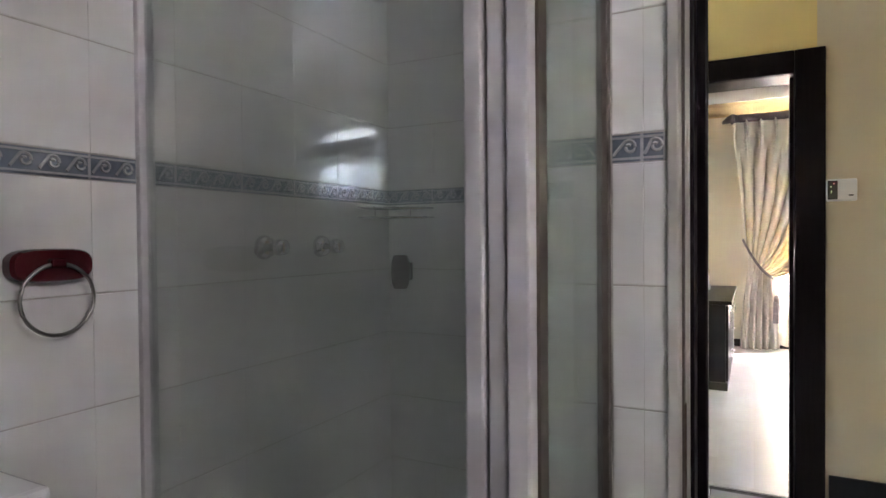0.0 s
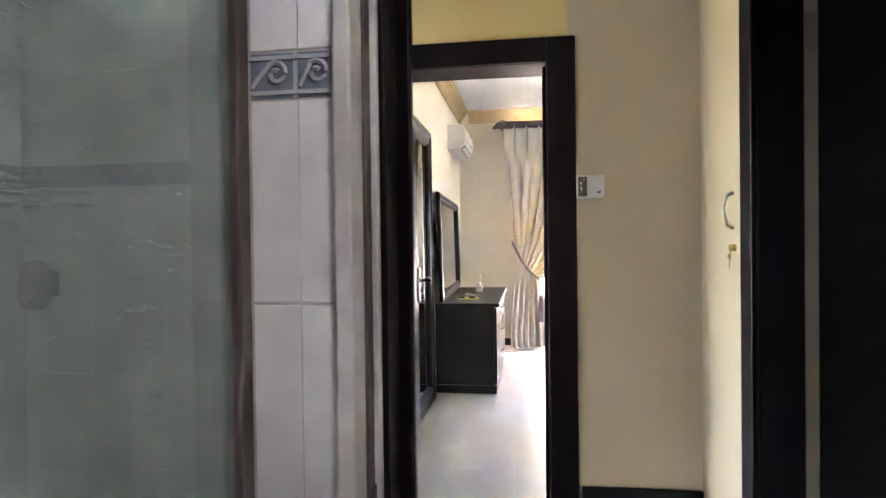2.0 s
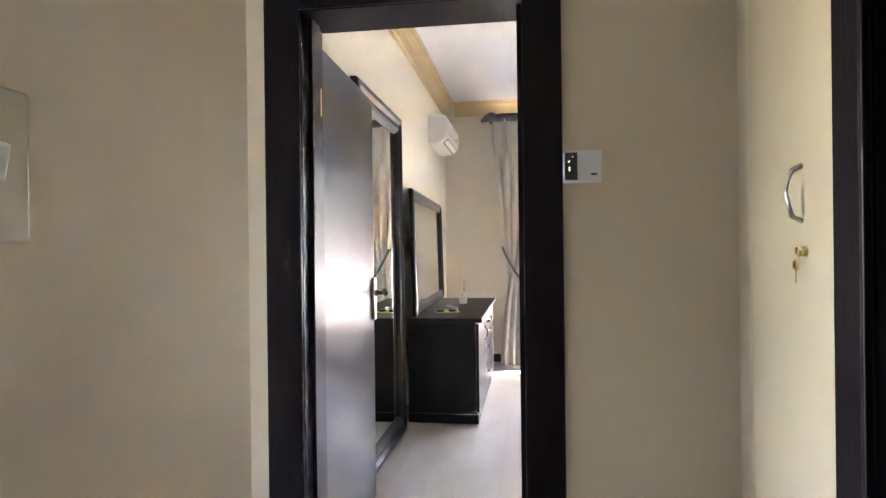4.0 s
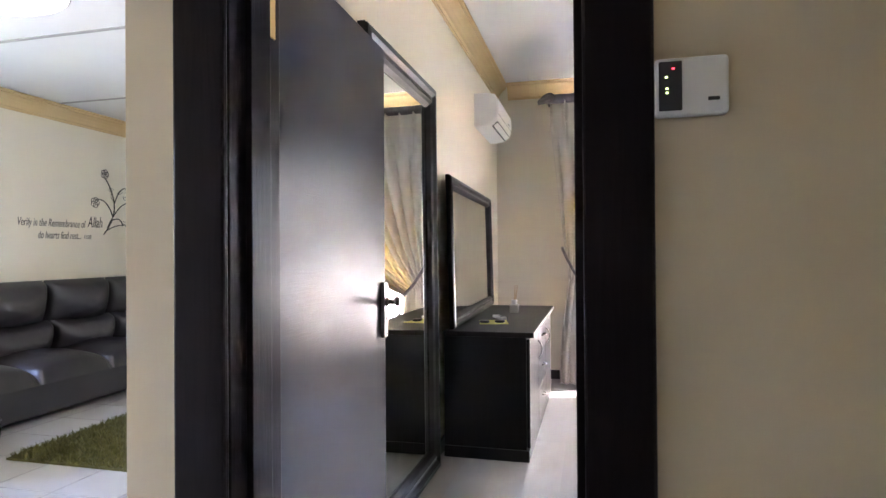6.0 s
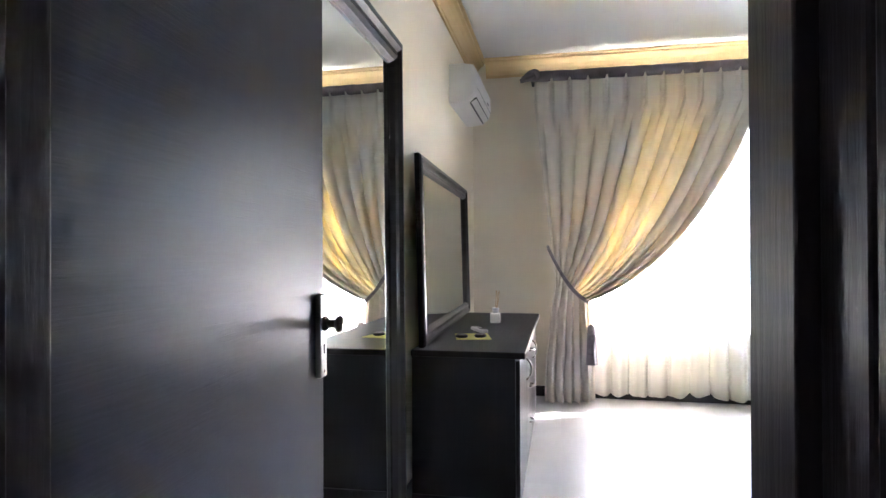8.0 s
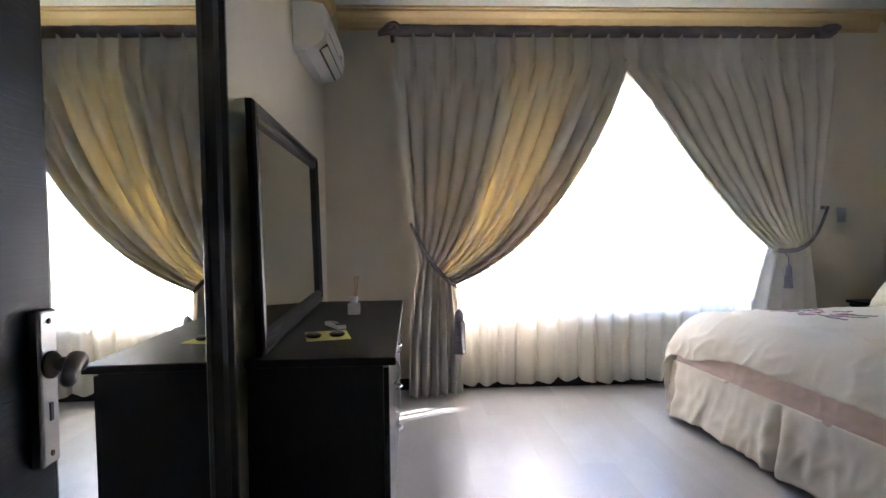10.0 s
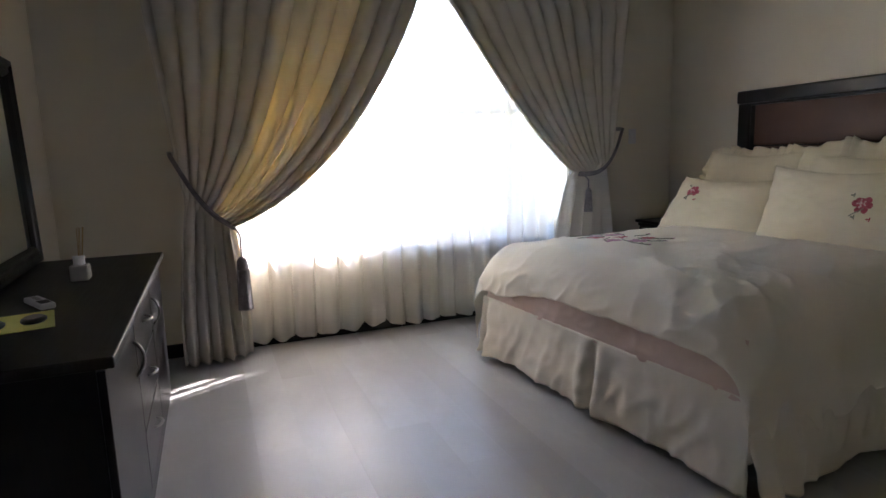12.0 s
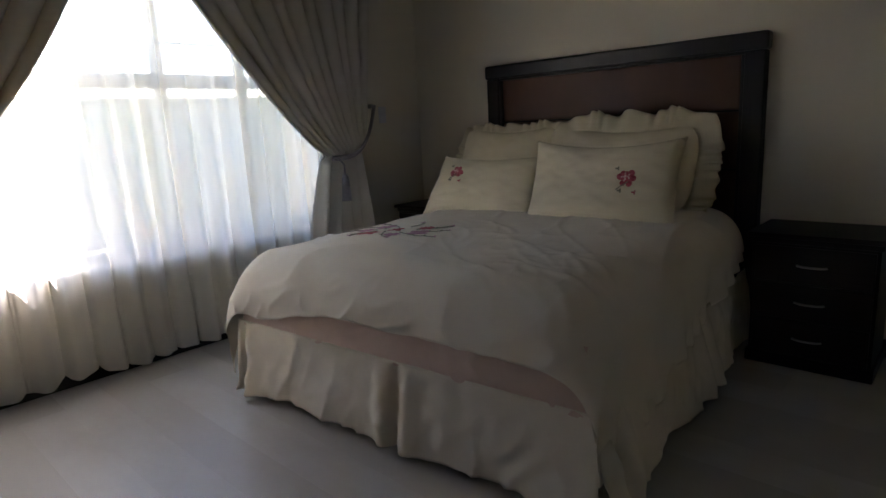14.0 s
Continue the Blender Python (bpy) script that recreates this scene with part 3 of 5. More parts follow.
part("jamb", box((0.10, 1.44, 0), (0.124, 1.512, 2.12), 0.003), "jamb", bf, "dark-stained jamb")
part("jamb", box((0.90, 1.36, 0), (0.928, 1.52, 2.12), 0.003), "jamb", bf)
part("head", box((0.124, 1.40, 2.09), (0.90, 1.51, 2.118), 0.003), "jamb", bf)
part("screw", lathe([(0.006, 0), (0.006, 0.002)], 10), "rust", bf, at=(0.106, 1.375, 1.74)).rotation_euler = (0, radians(90), 0)

tray = thing("shower_enclosure", (0, 0, 0), "framed glass shower enclosure with white aluminium posts", "shower")
A, B = Vector((-1.078, 1.035, 0)), Vector((-0.139, 0.885, 0))
ang = math.atan2(B.y - A.y, B.x - A.x)
L = (B - A).length
R3 = Matrix.Rotation(ang, 3, 'Z')


def slab(name, s0, s1, d0, d1, z0, z1, mat, bevel=0.0, label=""):
    o = part(name, box((s0, d0, z0), (s1, d1, z1), bevel), mat, tray, label, at=tuple(A))
    o.rotation_euler = (0, 0, ang)
    return o


slab("wall_profile", 0.0, 0.03, -0.02, 0.02, 0.10, 1.95, "alu", 0.004)
g = slab("front_pane", 0.03, L - 0.005, -0.004, 0.004, 0.10, 1.95, "shower_glass", label="clear greenish glass pane")
slab("bottom_rail", 0.03, L, -0.016, 0.016, 0.05, 0.10, "alu", 0.004)
slab("top_rail", 0.0, L, -0.016, 0.016, 1.95, 1.99, "alu", 0.004)
for k, (s0, s1, d) in enumerate(((0.0, 0.030, 0.004), (0.034, 0.062, 0.010), (0.066, 0.100, 0.002))):
    part("post", box((-0.139 + s0, 0.868 + d, 0.02), (-0.139 + s1, 0.905, 1.99), 0.004), "alu", tray, "white aluminium corner post" if k == 0 else "")
part("seal_strip", box((-0.052, 0.906, 0.02), (-0.036, 0.945, 1.99), 0.002), "seal", tray, "brown rubber seal strip")
part("side_pane", box((-0.050, 0.945, 0.10), (-0.042, 1.330, 1.95)), "side_glass", tray, "filmed greenish glass pane")
part("wall_profile", box((-0.058, 1.330, 0.05), (-0.030, 1.361, 1.99), 0.003), "seal", tray)
part("shower_floor", box((-1.07, 1.06, 0.0), (-0.12, 2.12, 0.08), 0.02), "ceramic", tray, "white shower tray")
part("kerb", box((-0.10, 0.95, 0.0), (-0.03, 1.355, 0.09), 0.01), "ceramic", tray)

tapm = thing("shower_tap", (-1.070, 1.425, 1.305), "round chrome shower tap on white tiles", "tap", "shower taps")
tp = part("flange", lathe([(0.037, 0), (0.037, 0.008), (0.030, 0.022), (0.018, 0.03)], 24), "chrome", tapm, smooth=True)
tp.rotation_euler = (0, radians(90), 0)
tp = part("knob", lathe([(0.010, 0.028), (0.010, 0.05), (0.022, 0.053), (0.026, 0.062), (0.022, 0.085), (0.012, 0.09)], 12), "chrome", tapm, smooth=True)
tp.rotation_euler = (0, radians(90), 0)
copy_thing(tapm, pose(-1.070, 1.690, 1.305))

head = thing("overhead_shower", (-1.070, 1.815, 2.245), "chrome shower rose on a bent arm", "shower")
part("flange", lathe([(0.03, 0), (0.03, 0.006), (0.014, 0.012)], 20), "chrome", head, smooth=True).rotation_euler = (0, radians(90), 0)
part("arm", tube([(0.004, 0, 0), (0.06, 0, 0.012), (0.12, 0.01, 0.0), (0.155, 0.02, -0.045)], 0.009, 10), "chrome", head, smooth=True)
part("rose", lathe([(0.034, -0.085), (0.038, -0.075), (0.030, -0.060), (0.014, -0.045), (0.012, -0.036)], 24, (0.158, 0.02, 0)), "steel", head, "grey nozzle plate", smooth=True)

rack = thing("corner_rack", (-1.070, 2.12, 1.41), "chrome wire corner rack on white tiles", "rack")
for z in (0.0, 0.035):
    part("rail", tube([(0.004, -0.22, z), (0.11, -0.15, z), (0.19, -0.06, z), (0.21, -0.004, z)], 0.004, 6), "chrome", rack)
    part("rail", tube([(0.004, -0.22, z), (0.004, -0.006, z), (0.21, -0.006, z)], 0.004, 6), "chrome", rack)
for k in range(5):
    x = 0.03 + 0.035 * k
    part("wire", tube([(x, -0.006, 0), (x, -0.215 + x * 0.75, 0)], 0.0025, 5), "chrome", rack)
for p in ((0.06, -0.185), (0.16, -0.095)):
    part("upright", tube([(*p, 0), (*p, 0.035)], 0.003, 5), "chrome", rack)

sp = thing("soap_dispenser", (-0.98, 2.06, 1.135), "dark brown barrel-shaped soap dispenser", "dispenser")
part("body", lathe([(0.026, 0), (0.034, 0.02), (0.040, 0.065), (0.034, 0.11), (0.026, 0.13)], 20), "brown_plastic", sp, smooth=True)
part("wall_clip", box((-0.02, 0.034, 0.03), (0.02, 0.066, 0.10), 0.004), "black", sp)

ring = thing("towel_ring", (-1.070, 0.806, 1.278), "maroon lacquered towel ring holder with a steel ring", "towel ring")
bm = bmesh.new()
n = 28
o = []
for x, k in ((0.002, 1.0), (0.028, 1.0), (0.036, 0.93)):
    o.append([bm.verts.new((x, (0.082 * k) * math.copysign(abs(math.cos(a)) ** 0.5, math.cos(a)), (0.034 * k) * math.copysign(abs(math.sin(a)) ** 0.7, math.sin(a)))) for a in [2 * math.pi * i / n for i in range(n)]])
for a, b in zip(o, o[1:]):
    for i in range(n):
        bm.faces.new((a[i], a[(i + 1) % n], b[(i + 1) % n], b[i]))
bm.faces.new(o[-1])
part("back_plate", bm, "maroon", ring, smooth=False)
part("ring", tube([(0.045, 0.073 * math.sin(2 * math.pi * k / 36), -0.070 + 0.073 * math.cos(2 * math.pi * k / 36)) for k in range(36)], 0.004, 8, True), "steel", ring, "brushed steel ring", smooth=True)
part("clasp", box((0.03, -0.015, -0.004), (0.052, 0.015, 0.014), 0.004), "maroon", ring)

cist = thing("toilet_cistern", (-0.96, 0.63, 0), "white ceramic toilet cistern against the wall", "toilet")
part("tank", box((-0.10, -0.32, 0.40), (0.07, 0.06, 0.86), 0.02), "ceramic", cist)
part("lid", box((-0.11, -0.33, 0.86), (0.085, 0.075, 0.893), 0.012), "ceramic", cist)
part("bowl", lathe([(0.12, 0), (0.11, 0.15), (0.18, 0.36), (0.19, 0.40)], 20, (0.0, -0.55, 0)), "ceramic", cist, smooth=True)

# ---- passage ----
sw = thing("light_switch", (0.001, 1.80, 1.355), "grey steel switch plate with a white rocker", "switch")
part("plate", box((0, -0.037, -0.062), (0.007, 0.037, 0.062), 0.003), "steel", sw)
part("rocker", box((0.006, -0.008, -0.016), (0.016, 0.008, 0.016), 0.003, rot=Matrix.Rotation(radians(12), 3, 'Y')), "white_plastic", sw)
for z in (-0.045, 0.045):
    part("screw", lathe([(0.003, 0), (0.003, 0.002)], 8), "chrome", sw, at=(0.007, 0, z)).rotation_euler = (0, radians(90), 0)

kp = thing("alarm_keypad", (0.522, 3.249, 1.478), "white alarm keypad with a smoked window and small lights", "keypad")
part("body", box((0.0, -0.026, 0), (0.116, 0, 0.098), 0.007, 3), "white_plastic", kp)
part("window", box((0.006, -0.0285, 0.008), (0.043, -0.025, 0.091), 0.0015), "keypad_dark", kp, "smoked keypad window")
for x, z, m in ((0.029, 0.078, "led_red"), (0.018, 0.064, "led_green"), (0.019, 0.045, "led_green"), (0.019, 0.038, "led_green")):
    part("led", box((x - 0.002, -0.0295, z - 0.0015), (x + 0.002, -0.0283, z + 0.0015)), m, kp)
part("badge", box((0.083, -0.0270, 0.022), (0.101, -0.0258, 0.028)), "black", kp, "small dark maker's badge")

cup = thing("linen_cupboard", (1.028, 2.51, 0.0), "cream painted built-in cupboard with keys in its lock", "cupboard")
part("door", box((-0.024, 0.0, 0.10), (-0.003, 0.575, 2.45), 0.003), "cupboard", cup)
part("plinth", box((-0.016, 0.0, 0.001), (-0.003, 0.575, 0.098), 0.002), "cupboard", cup)
hd = part("handle", tube([(-0.024, 0.27, 1.335), (-0.045, 0.27, 1.345), (-0.058, 0.27, 1.395), (-0.045, 0.27, 1.445), (-0.024, 0.27, 1.455)], 0.006, 8), "steel", cup, "brushed steel bow handle", smooth=True)
lk = part("lock", lathe([(0.012, 0), (0.012, 0.008), (0.007, 0.010)], 16), "brass", cup, "brass cam lock", at=(-0.024, 0.255, 1.270))
lk.rotation_euler = (0, radians(-90), 0)
for k, (dy, dz, a) in enumerate(((0.0, 0.0, 0), (0.012, -0.030, 8))):
    key = part("key", tube([(-0.040, 0.255 + dy + 0.010 * math.sin(q), 1.270 + dz + 0.010 * math.cos(q)) for q in [2 * math.pi * i / 14 for i in range(14)]], 0.003, 6, True), "brass", cup, "brass key")
    part("blade", box((-0.042, 0.252 + dy, 1.230 + dz), (-0.039, 0.258 + dy, 1.262 + dz), 0.001), "brass", key)

sf = thing("side_doorway_frame", (0, 0, 0), "dark ebony-stained frame of a side doorway", "door frame")
sf["kind"] = "structure"
part("architrave", box((0.920, 2.385, 0), (0.940, 2.475, 2.20), 0.006), "jamb", sf)
part("bead", box((0.916, 2.372, 0), (0.930, 2.384, 2.16), 0.003), "jamb", sf)
part("architrave", box((0.920, 1.54, 2.10), (0.940, 2.384, 2.20), 0.006), "jamb", sf)
part("jamb", box((0.941, 2.385, 0), (1.058, 2.498, 2.158), 0.003), "leaf", sf)
part("jamb", box((0.931, 1.503, 0), (1.098, 1.56, 2.158), 0.003), "leaf", sf)
sd = thing("door_2", (1.064, 2.40, 0.01), "dark-stained side door standing open, pale hinge edge", "door")
sd["kind"] = "structure"
part("edge", box((0.0, 0.0, 0), (0.036, 0.04, 2.04), 0.003), "frame_paint", sd, "pale painted hinge edge")
part("leaf", box((0.037, -0.004, 0), (0.80, 0.036, 2.04), 0.003), "leaf", sd)
for z in (0.25, 1.80):
    part("hinge", box((-0.004, -0.006, z), (0.030, 0.0, z + 0.1), 0.001), "steel", sd)

# ---- living room ----
sofa = thing("sofa", (-4.58, 5.05, 0), "black leather three-part sofa against the pale wall", "sofa")
SOFA_W = 3.45


def puff(w, d, h, crown, nu=18, nv=14, crease=0.0):
    """A stuffed cushion w along y, d along x, h high, rounded over."""
    def f(u, v):
        a, b = 2 * u - 1, 2 * v - 1
        e = (1 - abs(a) ** 6) * (1 - abs(b) ** 6)
        z = h * (max(e, 0) ** 0.35) + crown * (1 - a * a) * (1 - b * b)
        z += crease * (noise.noise((a * 3, b * 3, w * 5)) + 0.3 * noise.noise((a * 8, b * 5, d * 7))) * max(e, 0)
        return (d * (b * 0.5 + 0.5), w * (a * 0.5 + 0.5), z)
    return sheet(nu, nv, f)


part("base", box((0.05, 0.0, 0.03), (0.92, SOFA_W, 0.30), 0.03), "sofa", sofa)
part("back_frame", box((0.02, 0.0, 0.30), (0.22, SOFA_W, 0.84), 0.05, 3), "sofa", sofa)
n_seat = 5
wseat = SOFA_W / n_seat
for k in range(n_seat):
    part("seat_cushion", puff(wseat - 0.008, 0.80, 0.14, 0.06, 26, 22, crease=0.004), "sofa", sofa, smooth=True, at=(0.18, k * wseat + 0.006, 0.28))
    up = part("back_cushion", puff(wseat - 0.012, 0.40, 0.13, 0.12, 30, 26, crease=0.008), "sofa", sofa, smooth=True, at=(0.34, k * wseat + 0.006, 0.66))
    up.rotation_euler = (0, radians(102), 0)
    up.location = (0.23, k * wseat + 0.006, 1.03)
    lo = part("lumbar_cushion", puff(wseat - 0.012, 0.27, 0.13, 0.12, 30, 22, crease=0.006), "sofa", sofa, smooth=True)
    lo.rotation_euler = (0, radians(106), 0)
    lo.location = (0.30, k * wseat + 0.006, 0.68)
part("armrest", box((0.03, -0.26, 0.03), (0.95, -0.005, 0.62), 0.09, 4), "sofa", sofa, smooth=True)
part("armrest", box((0.03, SOFA_W + 0.005, 0.03), (0.95, SOFA_W + 0.26, 0.62), 0.09, 4), "sofa", sofa, smooth=True)

rug = thing("rug", (-3.08, 5.04, 0.0), "olive green shaggy rug on white tiles", "rug")
RW, RD = 1.75, 1.9
part("backing", box((0, 0, 0.0), (RW, RD, 0.012)), "rug", rug)
rnd = random.Random(4)
verts, faces = [], []
for k in range(26000):
    x, y = rnd.uniform(0, RW), rnd.uniform(0, RD)
    a, l = rnd.uniform(0, 6.283), rnd.uniform(0.02, 0.042)
    dx, dy = math.cos(a) * 0.006, math.sin(a) * 0.006
    tx, ty = rnd.gauss(0, 0.016), rnd.gauss(0, 0.016)
    i = len(verts)
    verts += [(x - dx, y - dy, 0.012), (x + dx, y + dy, 0.012), (x + tx, y + ty, 0.012 + l)]
    faces.append((i, i + 1, i + 2))
me = bpy.data.meshes.new("shag")
me.from_pydata(verts, [], faces)
me.materials.append(M["rug"])
pile = new("shag", me)
pile.parent = rug
pile["kind"] = "stuff"

pouf = thing("pouffe", (-3.33, 4.78, 0), "lime green pouffe with dark swirl print", "pouffe")
part("body", lathe([(0.20, 0), (0.30, 0.05), (0.33, 0.25), (0.30, 0.44), (0.20, 0.50), (0.02, 0.52)], 28), "lime", pouf, smooth=True)
for k in range(9):
    a0, z0s = k * 0.7, 0.08 + 0.05 * (k % 7)
    pts = []
    for i in range(22):
        q = i / 21
        rr = 0.055 * (1 - q)
        a = a0 + rr * math.cos(9 * q) / 0.3
        z = z0s + 0.08 + rr * math.sin(9 * q)
        rad = 0.333 - 0.5 * (z - 0.25) ** 2
        pts.append((rad * math.cos(a), rad * math.sin(a), z))
    part("swirl_print", tube(pts, 0.008, 5), "black", pouf, "dark swirl")
part("dark_hem", lathe([(0.305, 0.005), (0.312, 0.05), (0.337, 0.16), (0.333, 0.17)], 28), "black", pouf, smooth=True)

lamp = thing("ceiling_lamp", (-2.64, 4.62, HL), "round white glass ceiling lamp switched on", "ceiling lamp")
part("rim", lathe([(0.335, -0.03), (0.345, -0.02), (0.345, -0.001), (0.02, -0.001)], 40), "steel", lamp)
part("diffuser", lathe([(0.01, -0.115), (0.13, -0.108), (0.24, -0.085), (0.31, -0.05), (0.333, -0.03)], 40), "lamp", lamp, "glowing opal glass", smooth=True)
for y in (5.30, 6.72, 3.9, 8.1):
    tagged(part("ceiling_strip", box((-4.48, y, HL - 0.006), (-0.63, y + 0.03, HL - 0.0005)), "joint"), "grey ceiling joint strip", "trim", kind="structure")

# vinyl writing and floral decal on the living room wall
def lettering(text, size, at, name, parent, width):
    cu = bpy.data.curves.new(name, 'FONT')
    cu.body, cu.size, cu.extrude, cu.shear = text, size, 0.0008, 0.25
    tmp = bpy.data.objects.new(name, cu)
    scene.collection.objects.link(tmp)
    me = bpy.data.meshes.new_from_object(tmp.evaluated_get(bpy.context.evaluated_depsgraph_get()))
    bpy.data.objects.remove(tmp)
    me.materials.clear()
    me.materials.append(M["decal"])
    xs = [v.co.x for v in me.vertices]
    k = width / (max(xs) - min(xs))
    for v in me.vertices:
        v.co.x = (v.co.x - min(xs)) * k
    o = new(name, me)
    o.parent = parent
    o.location = at
    o.rotation_euler = (radians(90), 0, radians(90))
    return o


decal = thing("wall_writing", (-4.597, 6.40, 1.50), "charcoal vinyl writing on the pale wall", "wall decal")
lettering("Verily in the Remembrance of", 0.105, (0, 0, 0.03), "line", decal, 0.74)
lettering("Allah", 0.16, (0, 0.76, 0.04), "line", decal, 0.19)
lettering("do hearts find rest...", 0.10, (0, 0.20, -0.085), "line", decal, 0.48)
lettering("13:28", 0.055, (0, 0.72, -0.08), "reference", decal, 0.085)

flower = thing("flower_decal", (-4.597, 7.365, 1.47), "charcoal vinyl flower spray on the pale wall", "wall decal")


def stem(pts):
    return tube([(0.001, a, b) for a, b in pts], 0.006, 5)


def arc(p, q, r, n=12):
    """A bowed line from p to q through a bulge r."""
    return [((1 - s) ** 2 * p[0] + 2 * s * (1 - s) * r[0] + s * s * q[0], (1 - s) ** 2 * p[1] + 2 * s * (1 - s) * r[1] + s * s * q[1]) for s in [i / n for i in range(n + 1)]]


STEMS = [((0, 0), (0.02, 0.60), (0.28, 0.28)), ((0.05, 0.07), (0.46, 0.30), (0.28, 0.48)), ((0.02, 0.03), (0.56, 0.02), (0.30, 0.20)), ((0.12, 0.2), (-0.10, 0.36), (0.04, 0.40)),
         ((0.14, 0.32), (0.30, 0.52), (0.20, 0.50)), ((0.08, 0.14), (0.26, 0.10), (0.24, 0.22))]
for p, q, r in STEMS:
    part("stem", stem(arc(p, q, r)), "decal", flower)
for cx, cz, rad in ((0.02, 0.64, 0.05), (-0.11, 0.33, 0.055), (0.47, 0.27, 0.05), (0.58, 0.0, 0.05)):
    for k in range(5):
        a = k * 1.257
        part("petal", tube([(0.001, cx + rad * 0.5 * math.cos(a) + rad * 0.5 * math.cos(t * 0.7), cz + rad * 0.5 * math.sin(a) + rad * 0.5 * math.sin(t * 0.7)) for t in range(9)], 0.004, 4, True), "decal", flower)
for cx, cz, a in ((0.22, 0.46, 0.4), (0.32, 0.50, 1.0), (0.30, 0.40, 2.6), (0.12, 0.40, 2.0), (0.42, 0.05, 0.9), (0.30, 0.12, 2.2), (0.10, 0.48, 0.3)):
    pts = [(0.001, cx + 0.04 * t * math.cos(a) - w * math.sin(a), cz + 0.04 * t * math.sin(a) + w * math.cos(a)) for t, w in ((-1, 0), (-0.3, 0.016), (0.4, 0.014), (1, 0), (0.4, -0.014), (-0.3, -0.016))]
    part("leaf", tube(pts, 0.003, 4, True), "decal", flower)
# ---- bedroom ----
def framed_mirror(name, at, w, h, fw, label, lean=0.0, deep=0.035, turn=0.0):
    """A mirror in a moulded dark frame, facing +x; its lower corner at the given place."""
    e = thing(name, at, label, "mirror")
    e.rotation_euler = (0, -radians(lean), radians(turn))
    prof = [(0, 0), (0, deep * 0.7), (0.008, deep), (fw * 0.30, deep * 1.1), (fw * 0.45, deep * 0.75), (fw * 0.55, deep * 0.75), (fw * 0.70, deep * 0.95), (fw * 0.86, deep * 0.75), (fw, deep * 0.30), (fw, 0.002)]
    part("frame", ring_frame(w, h, prof), "ebony", e, "dark-stained moulded frame")
    part("backing", box((0.0, 0.004, 0.004), (0.004, w - 0.004, h - 0.004)), "ebony", e)
    part("glass", box((0.0045, fw - 0.004, fw - 0.004), (0.009, w - fw + 0.004, h - fw + 0.004)), "mirror", e, "silvered glass")
    return e


framed_mirror("tall_mirror", (-0.497, 4.43, 0.004), 1.10, 2.20, 0.125, "tall dark-framed mirror leaning against the cream wall", 0.35, 0.045)
framed_mirror("dresser_mirror", (-0.442, 5.722, 0.779), 1.78, 0.957, 0.085, "dark-framed mirror standing on the dresser", 1.3, 0.034, 1.6)

dr = thing("dresser", (-0.478, 5.705, 0), "dark-stained wooden dresser with doors and drawers", "dresser")
DW, DD, DH = 1.80, 0.525, 0.742
part("body", box((0.0, 0.012, 0.07), (DD - 0.02, DW - 0.012, DH), 0.003), "ebony", dr)
part("plinth", box((0.0, 0.0, 0.001), (DD - 0.004, DW, 0.07), 0.004), "ebony", dr)
part("top", box((0.0, -0.012, DH + 0.001), (DD + 0.028, DW + 0.012, DH + 0.032), 0.005), "ebony_top", dr, "dark-stained worn top")


def bow_handle(name, parent, p, q, out=0.030):
    """A bowed steel pull from p to q, out along x."""
    p, q = Vector(p), Vector(q)
    pts = []
    for i in range(11):
        s = i / 10
        pts.append(p.lerp(q, s) + Vector((out * math.sin(math.pi * s) ** 0.6, 0, 0)))
    return part(name, tube(pts, 0.0055, 8), "steel", parent, "bright steel bow handle", smooth=True)


third = (DW - 0.03) / 3
for k in range(3):
    y0, y1 = 0.015 + k * third + 0.003, 0.015 + (k + 1) * third - 0.003
    if k == 1:
        for j in range(3):
            za, zb = 0.085 + j * 0.217, 0.085 + (j + 1) * 0.217 - 0.006
            d = part("drawer", box((DD - 0.0195, y0, za), (DD + 0.001, y1, zb), 0.003), "ebony_y", dr)
            bow_handle("handle", d, (DD, (y0 + y1) / 2 - 0.05, (za + zb) / 2 + 0.02), (DD, (y0 + y1) / 2 + 0.05, (za + zb) / 2 + 0.02))
    else:
        d = part("door", box((DD - 0.0195, y0, 0.085), (DD + 0.001, y1, 0.73), 0.003), "ebony", dr)
        yh = y1 - 0.05 if k == 0 else y0 + 0.05
        bow_handle("handle", d, (DD, yh, 0.53), (DD, yh, 0.65))

# small things on the dresser
TOP = 0.775
card = tagged(part("greeting_card", box((-0.09, -0.12, 0), (0.10, 0.12, 0.002)), "card", at=(-0.25, 6.18, TOP)), "yellow paper card lying on the dresser", "card")
card.rotation_euler = (0, 0, radians(12))
for k, (x, y, r) in enumerate(((-0.30, 6.14, 20), (-0.20, 6.17, 0))):
    tin = thing("compact", (x, y, TOP + 0.0025), "small dark oval compact lying on a yellow card", "compact", "compacts", rz=r)
    b = part("case", lathe([(0.030, 0), (0.034, 0.004), (0.034, 0.010), (0.028, 0.014)], 20), "black", tin, smooth=True)
    b.scale = (1.0, 1.35, 1.0)
    b = part("lid_ring", lathe([(0.026, 0.0142), (0.026, 0.0155), (0.022, 0.0155)], 20), "brown_plastic", tin)
    b.scale = (1.0, 1.35, 1.0)
rem = thing("remote_control", (-0.24, 6.42, TOP), "white air conditioner remote lying on the dresser", "remote", rz=-62)
part("case", box((-0.09, -0.024, 0.0), (0.09, 0.024, 0.020), 0.006, 3), "white_plastic", rem)
part("screen", box((0.02, -0.016, 0.0195), (0.075, 0.016, 0.0208)), "keypad_dark", rem)
